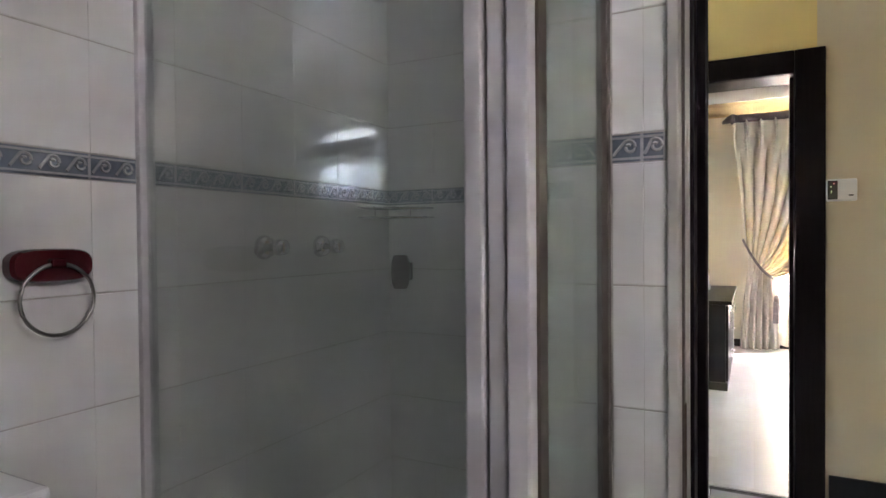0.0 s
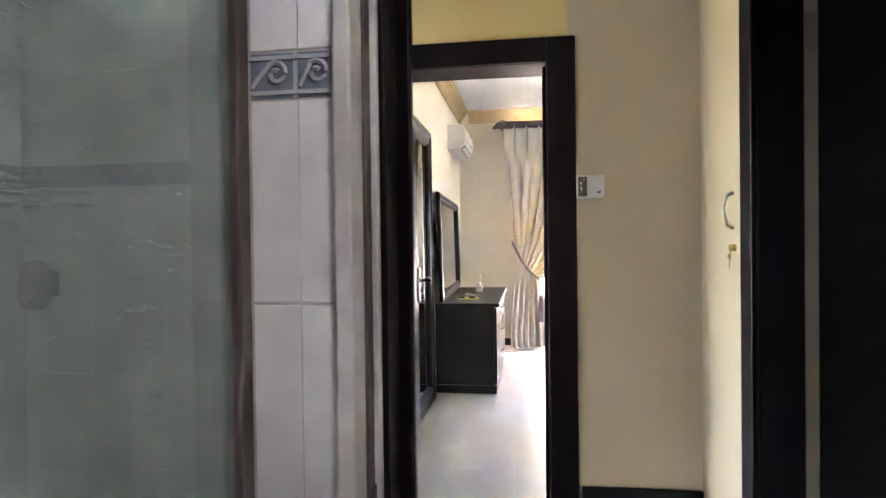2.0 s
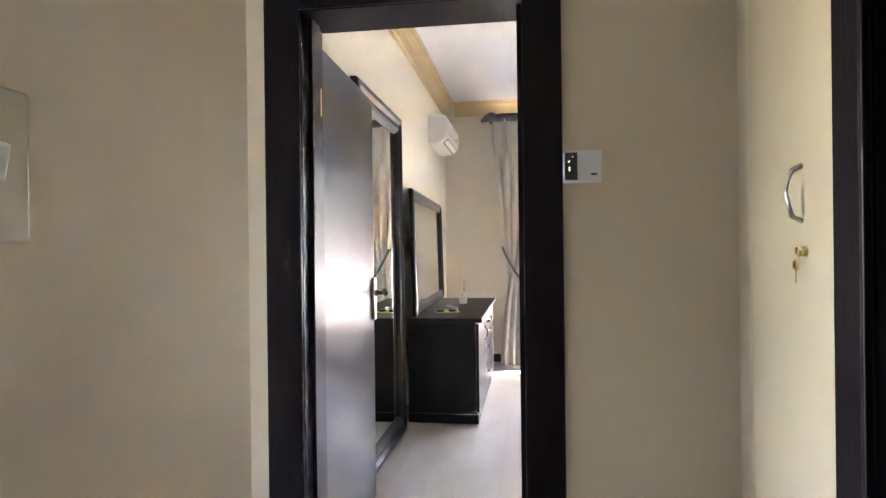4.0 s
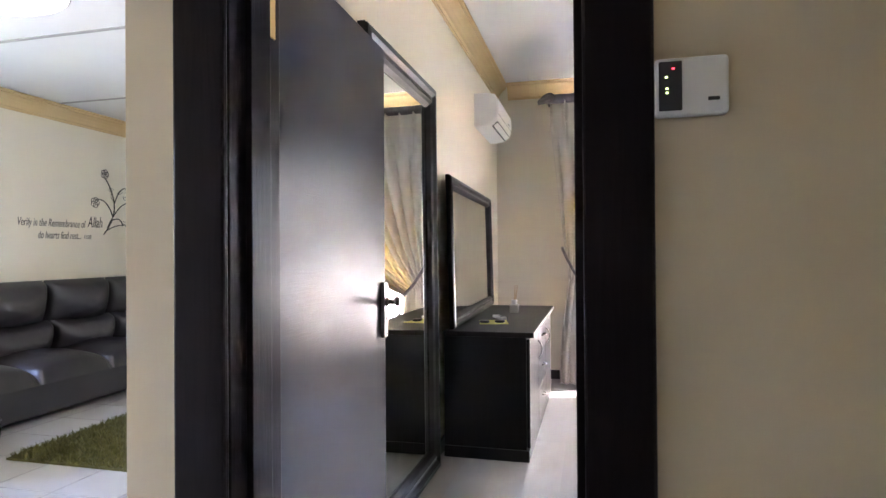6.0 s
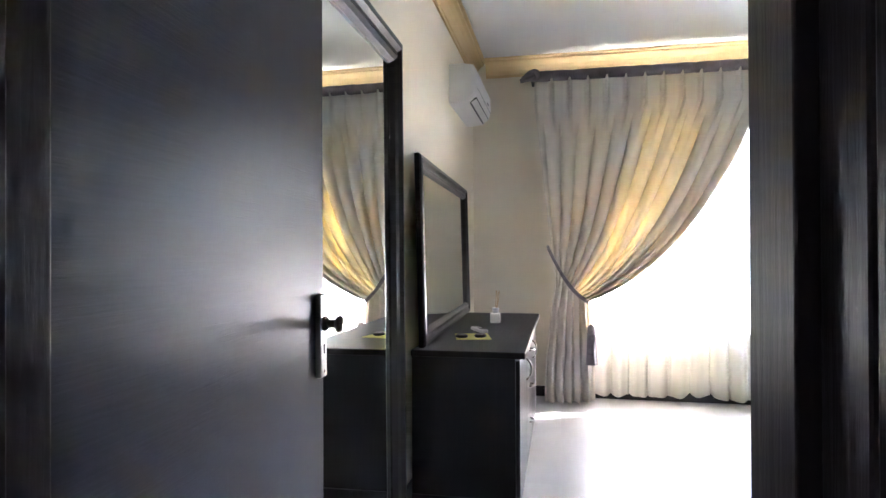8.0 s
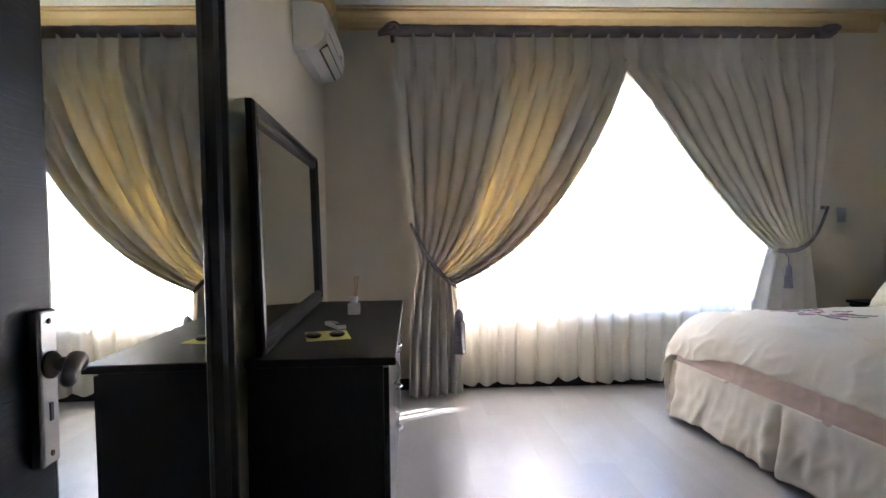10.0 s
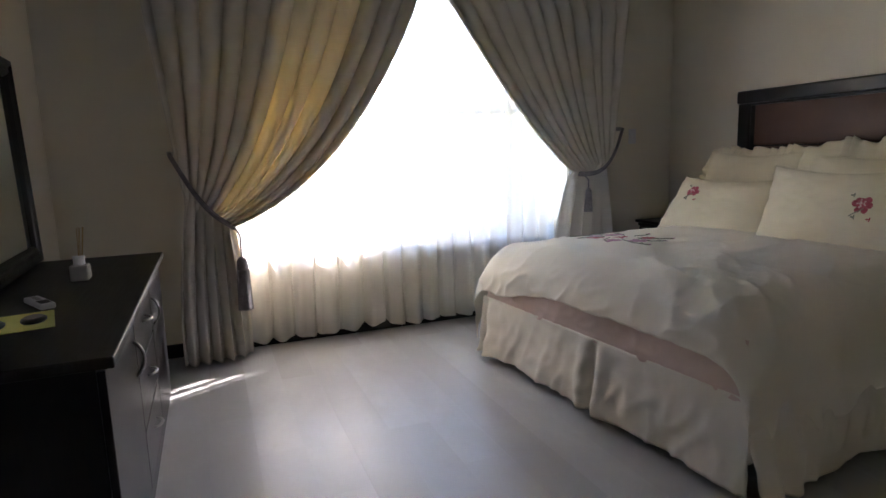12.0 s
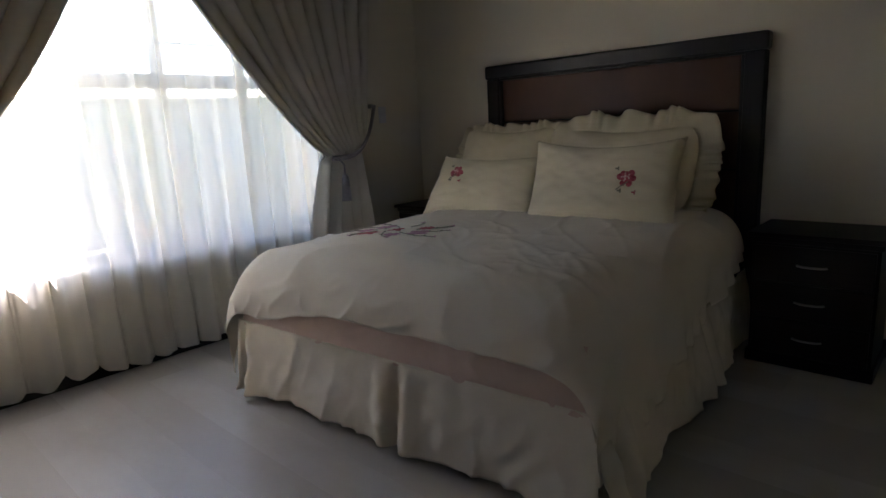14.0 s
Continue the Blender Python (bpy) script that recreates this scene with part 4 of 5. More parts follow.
for k in range(4):
    part("button", box((-0.07 + 0.02 * k, -0.008, 0.0195), (-0.058 + 0.02 * k, 0.008, 0.0215), 0.001), "steel", rem)
ref = thing("reed_diffuser", (-0.19, 6.86, TOP), "small frosted bottle with rattan reeds on the dresser", "diffuser")
part("bottle", box((-0.034, -0.034, 0.0), (0.034, 0.034, 0.066), 0.008, 3), "bottle", ref)
part("neck", lathe([(0.022, 0.066), (0.022, 0.09), (0.024, 0.092), (0.024, 0.100)], 16), "white_plastic", ref)
part("label_band", box((-0.0345, -0.025, 0.012), (0.0355, 0.025, 0.05), 0.001), "ceramic", ref)
for k in range(5):
    a = k * 1.25
    part("reed", tube([(0.004 * math.cos(a), 0.004 * math.sin(a), 0.02), (0.012 * math.cos(a) + 0.014, 0.03 * math.sin(a) + 0.02, 0.215)], 0.0017, 5), "reed", ref)

# air conditioner
ac = thing("air_conditioner", (-0.519, 6.95, 2.285), "white wall-mounted air conditioner under the cornice", "air conditioner")
prof = [(0, 0.0), (0.06, 0.0), (0.135, 0.012), (0.185, 0.055), (0.20, 0.12), (0.196, 0.22), (0.17, 0.262), (0.10, 0.275), (0, 0.275)]
bm = bmesh.new()
rows = []
for y, k in ((0.0, 0.93), (0.012, 1.0), (0.80, 1.0), (0.812, 0.93)):
    rows.append([bm.verts.new((x * (k if x else 1), y, 0.1375 + (z - 0.1375) * k)) for x, z in prof])
for a, b in zip(rows, rows[1:]):
    for i in range(len(prof)):
        j = (i + 1) % len(prof)
        bm.faces.new((a[i], a[j], b[j], b[i]))
bm.faces.new(rows[0])
bm.faces.new(rows[-1][::-1])
part("casing", bm, "ac_plastic", ac)
part("outlet", box((0.112, 0.06, 0.014), (0.174, 0.75, 0.018), 0, rot=Matrix.Rotation(radians(-40), 3, 'Y')), "black", ac, "dark air outlet", at=(0.018, 0, 0.012))
part("flap", box((0.12, 0.07, 0.018), (0.172, 0.74, 0.022), 0.001, rot=Matrix.Rotation(radians(-28), 3, 'Y')), "ac_plastic", ac, at=(0.016, 0, 0.004))
part("badge", box((0.2005, 0.56, 0.12), (0.2025, 0.64, 0.132)), "black", ac)
part("front_seam", box((0.199, 0.02, 0.095), (0.2005, 0.79, 0.098)), "black", ac)

# curtain rail with wrapped cloth and knots
rail = thing("curtain_pelmet", (0, 7.90, 2.665), "mauve-grey wrapped curtain rail with knotted ends", "curtain rail")
def rail_f(u, v):
    a = 2 * math.pi * u
    x = 0.02 + 3.27 * v
    r = 0.032 + 0.003 * noise.noise((x * 5, math.cos(a) * 1.5, math.sin(a) * 1.5)) + 0.0012 * math.sin(x * 40 + a * 2)
    return (x, r * math.cos(a) * 0.9, 0.043 + 1.35 * r * math.sin(a))
part("wrap", sheet(16, 120, rail_f, True), "pelmet", rail, smooth=True)
for x, sgn in ((0.02, -1), (3.29, 1)):
    for k in range(3):
        pts = []
        for i in range(20):
            q = 2 * math.pi * i / 20
            pts.append((x + sgn * 0.03 * k * 0.6 + 0.058 * math.cos(q + k) * (0.7 + 0.3 * math.sin(k)), -0.045 - 0.015 * math.sin(2 * q + k), 0.04 + 0.034 * math.sin(q + 1.7 * k)))
        part("knot", tube(pts, 0.019, 8, True), "pelmet", rail, smooth=True)
    part("bracket", box((x - 0.02, 0.03, 0.02), (x + 0.02, 0.218, 0.05), 0.004), "ebony", rail)


def bez(p0, p1, p2, p3, s):
    q = 1 - s
    return tuple(q ** 3 * a + 3 * q * q * s * b + 3 * q * s * s * c + s ** 3 * d for a, b, c, d in zip(p0, p1, p2, p3))


def lerp(a, b, s):
    return a + (b - a) * s


def curtain(name, label, top, waist_in, waist_out, bow, bottom, pleats, seed, flip=1, glow_masks=()):
    """A pinch-pleated drape. top: x at the wall side and at the peak; waist_out and waist_in: (x, z) where it is tied at the wall side and
    at the window side; bow: two control points of the window-side edge; bottom: x at the wall side and window side."""
    e = thing(name, (0, 7.90, 0), label, "curtain", "bedroom curtains")
    def f(u, v):
        s = u
        xt = lerp(top[0], top[1], s)
        xw, zw = lerp(waist_out[0], waist_in[0], s), lerp(waist_out[1], waist_in[1], s)
        ph = 2 * math.pi * pleats * s + 0.35 * math.sin(7 * s + seed)
        wave = math.cos(ph)
        wob = noise.noise((s * 6, v * 2.0, seed)) * 0.02
        if v < 0.10:                       # heading, pinched
            z = lerp(2.685, 2.45, v / 0.10)
            pinch = max(0.0, wave) ** 6
            y = -0.060 * pinch * (0.6 + 0.4 * v / 0.1) + 0.014 * (1 - pinch)
            x = xt
        elif v < 0.72:
            q = (v - 0.10) / 0.62
            p0, p3 = (xt, 2.45), (xw, zw)
            b1, b2 = bow
            line1, line2 = (lerp(xt, xw, 0.30), lerp(2.45, zw, 0.33)), (lerp(xt, xw, 0.62), lerp(2.45, zw, 0.66))
            k = s ** 1.3
            p1 = (lerp(line1[0], b1[0] + (xt - top[1]) * 0.8, k), lerp(line1[1], b1[1], k))
            p2 = (lerp(line2[0], b2[0] + (xt - top[1]) * 0.35, k), lerp(line2[1], b2[1], k))
            x, z = bez(p0, p1, p2, p3, q)
            amp = lerp(0.052, 0.026, q ** 1.2) * (1 - 0.40 * s * math.sin(math.pi * q))
            each = noise.noise((math.floor(ph / (2 * math.pi) + 0.5) * 0.73, q * 0.8, seed))
            fold = 0.62 * (2 * abs(math.cos(0.5 * ph)) ** 0.8 - 1) + 0.30 * wave + 0.35 * math.cos(0.5 * ph + seed) * math.sin(math.pi * q)
            y = -amp * (1 + 0.55 * each) * fold - 0.03 - 0.045 * math.sin(math.pi * q) * s + wob * 1.3
            x += flip * 0.014 * math.sin(ph) * (1 - 0.5 * q) * min(1.0, q * 6)
            pinch = max(0.0, wave) ** 6
            k = min(1.0, q / 0.22)
            k = k * k * (3 - 2 * k)
            y = lerp(-0.060 * pinch + 0.014 * (1 - pinch), y, k)
        else:
            q = (v - 0.72) / 0.28
            xb = lerp(bottom[0], bottom[1], s)
            sw = math.sin(math.pi * min(1.0, q * 0.55))
            x = lerp(xw, xb, sw) + flip * 0.008 * math.sin(ph * 0.5 + 1)
            z = lerp(zw, 0.012 + 0.05 * max(0.0, s - 0.6), q)
            amp = lerp(0.016, 0.045, min(1.0, q * 1.6))
            y = -amp * math.cos(ph * 0.46 + seed) - 0.02 * q + wob * 2
        return (x, y, z)
    ob = part("drape", sheet(pleats * 18, 110, f), "curtain", e, smooth=True)
    md = ob.modifiers.new("thickness", 'SOLIDIFY')
    md.thickness = 0.003
    for s0, s1 in glow_masks:             # an unseen second layer of cloth behind part of the drape, added to block sun glow
        ln = part("lining", sheet(int(pleats * 8 * (s1 - s0)), 60, lambda u, v: (lambda p: (p[0], p[1] + 0.024, p[2]))(f(lerp(s0, s1, u), v * 0.985))), "lining", e, smooth=True)
    # one more hidden layer, blocks the glow from the tie downwards
    if glow_masks:
        part("lining", sheet(30, 24, lambda u, v: (lambda p: (p[0], p[1] + 0.026, p[2]))(f(0.02 + 0.96 * u, lerp(0.69, 0.985, v)))), "lining", e, smooth=True)
    rt = part("side_return", sheet(6, 60, lambda u, v: (f(0.0, v)[0] + flip * 0.004, lerp(f(0.0, v)[1], 0.216, u), f(0.0, v)[2])), "opaque_curtain", e, smooth=True)
    rt.modifiers.new("thickness", 'SOLIDIFY').thickness = 0.004
    for k in range(pleats + 1):
        s = k / pleats
        p = f(min(s, 1.0), 0.085)
        part("button", lathe([(0.004, 0), (0.011, 0.002), (0.012, 0.006), (0.006, 0.010)], 10), "curtain", e, at=(p[0], p[1] - 0.004, p[2]), smooth=True).rotation_euler = (radians(90), 0, 0)
    return e, f


cl, fl = curtain("curtain", "taupe damask curtain tied back with a rope", (0.035, 1.772), (0.455, 0.84), (0.19, 1.02), ((1.50, 1.78), (1.10, 1.08)), (0.10, 0.50), 12, 1.0, 1, ((0.0, 0.50), (0.79, 1.0)))
cr, fr = curtain("curtain", "taupe damask curtain tied back beside the bed", (3.345, 1.735), (2.885, 1.065), (3.20, 1.15), ((1.98, 2.03), (2.42, 1.38)), (3.27, 2.70), 11, 4.0, -1, ((0.0, 1.0),))


def tieback(label, hook, low, out, tassel_len, sag, girth):
    e = thing("rope_tieback", (0, 7.90, 0), label, "tieback", "curtain tiebacks")
    hx, hz = hook
    lx, lz = low
    pts = []
    for i in range(25):
        q = i / 24
        pts.append((lerp(hx, lx, q), -0.045 - 0.065 * math.sin(math.pi * min(1, q * 1.05)), lerp(hz, lz, q) - sag * math.sin(math.pi * q)))
    part("rope", tube(pts, 0.011, 8), "rope", e, smooth=True)
    part("rope", tube([(x, y + 0.012, z - 0.016) for x, y, z in pts], 0.009, 8), "rope", e, smooth=True)
    part("hook", box((hx - 0.012, -0.02, hz - 0.015), (hx + 0.012, 0.218, hz + 0.012), 0.004), "steel", e)
    bx, by, bz = lx + out, -0.095, lz - 0.03
    part("cord", tube([(lx, -0.08, lz), (bx, by, bz - 0.02), (bx, by, bz - tassel_len * 0.3)], 0.006, 6), "rope", e)
    t = part("tassel", lathe([(0.4 * girth, 0), (0.85 * girth, -0.02), (girth, -0.07), (0.75 * girth, -0.085)], 14), "rope", e, "grey braided tassel head", smooth=True, at=(bx, by, bz - tassel_len * 0.3))
    bm = bmesh.new()
    for k in range(26):
        a = 2 * math.pi * k / 26
        for r in (0.45 * girth, 0.92 * girth):
            add_tube(bm, [(r * math.cos(a), r * math.sin(a), -0.08), (1.25 * r * math.cos(a + 0.2), 1.25 * r * math.sin(a + 0.2), -tassel_len * 0.65)], 0.0035, 4)
    part("fringe", bm, "rope", t)
    return e


tieback("grey rope tieback with a long tassel on a taupe curtain", (0.135, 1.29), (0.455, 0.845), 0.025, 0.50, 0.07, 0.036)
tieback("grey rope tieback with a short tassel beside the bed", (3.30, 1.385), (2.915, 1.065), 0.045, 0.27, 0.11, 0.026)

# net curtain
net = thing("net_curtain", (0, 8.02, 0), "sheer white voile net curtain hanging to the floor", "net curtain")
def net_f(u, v):
    x = lerp(0.30, 3.12, u)
    z = lerp(2.68, 0.055, v)
    hang = 0.35 + 0.65 * v
    ph = 2 * math.pi * 21 * u + 2.2 * math.sin(5 * u + 1) + 1.1 * math.sin(13 * u)
    y = 0.042 * math.sin(ph) * hang + 0.014 * math.sin(2.3 * ph + 2 * v) * hang + 0.02 * noise.noise((x * 3, z * 0.7, 3))
    x += 0.018 * math.cos(ph) * hang
    x += 0.06 * (v ** 2) * noise.noise((x * 1.5, 0.3, 8.0))
    z += 0.045 * max(0.0, v - 0.8) * 5 * noise.noise((x * 4, 0, 1.0)) * (0.4 + max(0, 1.2 - x))
    z += 0.06 * max(0.0, v - 0.85) * 6.7 * max(0.0, 0.15 + noise.noise((x * 2.6, 4.0, 7.0))) * (0.55 + 0.45 * math.sin(ph + 0.6))
    return (x, y, max(z, 0.02))
nc = part("voile", sheet(420, 40, net_f), "net", net, smooth=True)

# bed
BX0, BX1, BY0, BY1 = 1.87, 3.83, 5.50, 7.26
BED = pose(1.925, 6.38, 0, 0, 0, 4.5) @ pose(-1.87, -6.38, 0)   # the bed stands a little askew
bed = thing("bed", (0, 0, 0), "king size bed base and mattress with a cream pleated valance", "bed")
bed.matrix_basis = BED
part("mattress", box((BX0 - 0.018, BY0 + 0.015, 0.355), (BX1, BY1 - 0.015, 0.64), 0.08, 4), "peach", bed, "peach fitted sheet over the mattress", smooth=True)
part("fitted_sheet", sheet(160, 22, lambda u, v: (BX0 - 0.020 + 0.05 * max(0.0, 0.35 - v) - 0.007 * noise.noise((u * 9, v * 2.2, 1.1)) - 0.006 * (1 - abs(noise.noise((u * 14 + v * 2.5, v * 3.0 - u * 3, 4.4)))) ** 5,
     lerp(BY1 - 0.03, BY0 + 0.0, u), lerp(0.585, 0.362 + 0.010 * noise.noise((u * 6, 0, 2.0)), v))), "peach", bed, "loose peach sheet tucked under the mattress", smooth=True)
part("base", box((BX0 + 0.04, BY0 + 0.04, 0.12), (BX1, BY1 - 0.04, 0.352), 0.02), "skirt", bed)
for x in (BX0 + 0.2, BX1 - 0.2):
    for y in (BY0 + 0.2, BY1 - 0.2):
        part("leg", lathe([(0.03, 0.0), (0.03, 0.12)], 12), "black", bed, at=(x, y, 0.0))


def valance(p, q, out, pleats, seed, flare=0.015):
    """A cloth skirt from p to q with deep box pleats at the given shares."""
    p, q, out = Vector((*p, 0)), Vector((*q, 0)), Vector((*out, 0))
    def f(u, v):
        base = p.lerp(q, u)
        z = lerp(0.385, 0.045, v)
        d = 0.022 + flare * v + 0.034 * v * noise.noise((u * 8 + v, v * 0.9, seed)) + 0.020 * v * (1 - abs(noise.noise((u * 16 + 1.5 * v, v * 1.5, seed + 3)))) ** 4 + 0.006 * noise.noise((u * 30, v * 5, seed))
        for c in pleats:
            w = (u - c) / 0.028
            d += 0.045 * v ** 0.7 * (math.exp(-(w - 1.1) ** 2) + math.exp(-(w + 1.1) ** 2)) - 0.05 * v ** 0.5 * math.exp(-(w * 2.2) ** 2)
        z += 0.012 * noise.noise((u * 5, 0, seed)) * v
        r = base + out * d
        return (r.x, r.y, z)
    ob = part("valance", sheet(150, 26, f), "skirt", bed, "cream pleated valance", smooth=True)
    ob.modifiers.new("thickness", 'SOLIDIFY').thickness = 0.003


valance((BX0, BY1 + 0.01), (BX0, BY0 - 0.05), (-1, 0), (0.02, 0.555), 1.0)
valance((BX0 - 0.045, BY0), (BX1, BY0), (0, -1), (0.06, 0.56), 2.0, 0.05)
valance((BX1, BY1), (BX0, BY1), (0, 1), (0.5, 0.98), 3.0)

duvet = thing("duvet", (0, 0, 0), "ivory cotton duvet with embroidered flowers spread over the bed", "duvet")
duvet.matrix_basis = BED
DZ = 0.70
def over(d, half, r):
    """How far out and how far down a cloth lies at distance d from the middle of a top of that half width with rounded edges."""
    a = abs(d)
    if a <= half - r:
        return d, 0.0
    t = a - (half - r)
    if t < r * math.pi / 2:
        w = t / r
        return math.copysign(half - r + r * math.sin(w), d), r * (1 - math.cos(w))
    return math.copysign(half, d), r + t - r * math.pi / 2


crease_rng = random.Random(23)
CREASES = []
for k in range(34):
    cx, cy = crease_rng.uniform(1.9, 3.1), crease_rng.uniform(5.5, 7.2)
    if k < 12:
        cx, cy = crease_rng.uniform(1.84, 2.3), crease_rng.uniform(5.5, 6.3)
    turn = math.atan2(cy - 5.35, cx - 1.75) + crease_rng.uniform(-0.5, 0.5)
    CREASES.append((cx, cy, math.cos(turn), math.sin(turn), crease_rng.uniform(0.08, 0.26), crease_rng.uniform(0.010, 0.022), crease_rng.uniform(0.003, 0.007) * (1 if k % 3 else -0.6)))


def creased(x, y):
    """Short pulled folds in the cloth."""
    h = 0.0
    for cx, cy, ca, sa, ln, wd, ht in CREASES:
        dx, dy = x - cx, y - cy
        if dx * dx + dy * dy < 0.4:
            a, b = dx * ca + dy * sa, dy * ca - dx * sa
            b -= 0.25 * a * a / ln
            h += ht * math.exp(-(a / ln) ** 2 - (b / wd) ** 2)
    return h


def near_of(u):
    """How far the cover hangs over the long side: short by the pillows, longer towards the foot."""
    return float(np.interp(u, (0.0, 0.075, 0.17, 0.38, 0.53, 0.68, 0.83, 0.92, 1.0), (0.12, 0.15, 0.22, 0.28, 0.32, 0.375, 0.42, 0.41, 0.25)))


def hang_of(d):
    """How far the cover hangs over the foot, lower towards the window corner."""
    return 0.120 + 0.07 * math.exp(-((d - 0.66) / 0.22) ** 2) + 0.012 * noise.noise((d * 2.6, 0.4, 2.0)) + 0.005 * noise.noise((d * 9, 1.4, 2.0))


def duvet_f(u, v):
    W = (BY1 - BY0) / 2 + 0.035
    near, far = near_of(u), 0.30
    mid = (BY0 + BY1) / 2
    d = lerp(-(W + near), W + far, v)                     # across; minus is the near side
    yy, dropy = over(d, W, 0.19)
    # along the bed: from the head to over the foot, hanging lower at the far corner
    Lb = BX1 - 0.12 - (BX0 - 0.045)
    hang = hang_of(d)
    s = u * (Lb + hang)
    half = Lb / 2
    xx, dropx = over(s - half, half, 0.19) if s > half else (s - half, 0.0)
    x = (BX1 - 0.12) - (xx + half)
    y = mid + yy
    fold = noise.noise((x * 1.3, y * 1.3, 4.2)) * 0.015 + noise.noise((x * 3, y * 3, 1.2)) * 0.005
    z = DZ - dropx - dropy
    puffy = 0.035 * math.exp(-((d + 0.1) / 0.75) ** 4)
    onside = min(1.0, dropy / 0.15)
    onfoot = min(1.0, dropx / 0.15)
    z += (fold + puffy) * (1 - max(onside, onfoot) * 0.85)
    sg = -1 if d < 0 else 1
    ph = x * 13 + 2.5 * math.sin(x * 4.1)
    da, db = x - 1.7, y - 5.3
    rad, az = math.hypot(da, db), math.atan2(db, da)
    ridge = (1 - abs(noise.noise((rad * 1.1, az * 5.5, 3.3)))) ** 10 * 0.006 * min(1, rad) + (1 - abs(noise.noise((x * 2.0 - y * 0.8, y * 3.6 + x, 8.8)))) ** 11 * 0.005
    crump = math.exp(-(((x - 2.0) / 0.35) ** 2 + ((y - 5.75) / 0.45) ** 2)) + 0.6 * math.exp(-(((x - 1.95) / 0.3) ** 2 + ((y - 7.1) / 0.25) ** 2))
    ridge += crump * (0.006 * (1 - abs(noise.noise((rad * 3.0, az * 7.0, 5.1)))) ** 4 + 0.004 * (1 - abs(noise.noise((x * 7 + y * 3, y * 9 - x * 4, 2.2)))) ** 9)
    ridge += creased(x, y)
    z += ridge * (1 - 0.9 * min(1.0, dropy / 0.15))
    y += sg * onside * (0.007 * math.sin(ph * 0.6) * min(1, dropy / 0.5) + 0.04 * noise.noise((x * 3, z * 2.2, 5)) + 0.2 * ridge + 0.02 * min(1, dropy / 0.6))
    x -= onfoot * (0.5 * creased(x, y) + 0.018 * noise.noise((y * 4, z * 4, 6.5)) + 0.010 * (1 - abs(noise.noise((y * 7 + z * 4, z * 9, 2.5)))) ** 5 + 0.004)
    # scalloped frill along the near hem
    if d < -(W + near - 0.10):
        q = (-(W + near - 0.10) - d) / 0.10
        y -= 0.014 * math.sin(x * 40 + 3 * math.sin(x * 9)) * q
    return (x, y, max(z, 0.035 + 0.02 * abs(math.sin(x * 9))))


dv = part("cover", sheet(210, 250, duvet_f), "duvet", duvet, smooth=True)
dv.modifiers.new("thickness", 'SOLIDIFY').thickness = 0.006


def surface_z(x, y):
    """Height of the duvet's top under a place, for stitching."""
    W = (BY1 - BY0) / 2 + 0.035
    d = y - (BY0 + BY1) / 2
    Lb = BX1 - 0.12 - (BX0 - 0.045)
    s = BX1 - 0.12 - x
    hang = hang_of(d)
    u = s / (Lb + hang)
    near = near_of(u)
    return duvet_f(u, (d + W + near) / (2 * W + near + 0.30))[2]


def blossom(name, parent, put, cx, cy, r, mat, petals=6, seed=0):
    """An embroidered rose of overlapping raised petals; put(a, b) gives the place on the cloth."""
    rn = random.Random(seed)
    bm = bmesh.new()
    for ring_r, count in ((r * 0.75, petals), (r * 0.42, petals - 1), (0.0, 1)):
        for k in range(count):
            a = 2 * math.pi * k / count + rn.uniform(-0.2, 0.2)
            pr = r * 0.42 * rn.uniform(0.8, 1.1)
            px, py = cx + ring_r * math.cos(a), cy + ring_r * math.sin(a)
            rim = [bm.verts.new(put(px + pr * math.cos(t) * 0.9, py + pr * math.sin(t), 0.002)) for t in [2 * math.pi * i / 9 for i in range(9)]]
            top = bm.verts.new(put(px, py, 0.006))
            for i in range(9):
                bm.faces.new((rim[i], rim[(i + 1) % 9], top))
    return part(name, bm, mat, parent, smooth=False)


def sprig(name, parent, put, pts, mat, w=0.004):
    bm = bmesh.new()
    add_tube(bm, [put(a, b, 0.003) for a, b in pts], w, 5)
    return part(name, bm, mat, parent)


on_duvet = lambda a, b, h: (a, b, surface_z(a, b) + 0.003 + h)
rn = random.Random(11)
FX, FY = 2.50, 6.82
for k in range(7):
    a = k * 0.9
    blossom("embroidered_flower", duvet, on_duvet, FX + 0.13 * math.cos(a) * (k > 0), FY + 0.18 * math.sin(a) * (k > 0), 0.040 + 0.014 * (k % 2), "mauve" if k % 3 else "rose", seed=k)
for k in range(9):
    a = k * 0.7 + 0.3
    r0, r1 = 0.10, rn.uniform(0.24, 0.38)
    sprig("embroidered_stem", duvet, on_duvet, [(FX + lerp(r0, r1, t / 5) * math.cos(a + 0.08 * t) * 0.7, FY + lerp(r0, r1, t / 5) * math.sin(a + 0.08 * t) * 1.2) for t in range(6)], "leaf_thread", 0.0024)
    for t in (0.5, 0.8, 1.0):
        rr = lerp(r0, r1, t)
        blossom("embroidered_leaf", duvet, on_duvet, FX + rr * math.cos(a + 0.4 * t) * 0.7 + 0.01, FY + rr * math.sin(a + 0.4 * t) * 1.2 + 0.012, 0.014, "leaf_thread" if t < 1 else "mauve", 3, k)


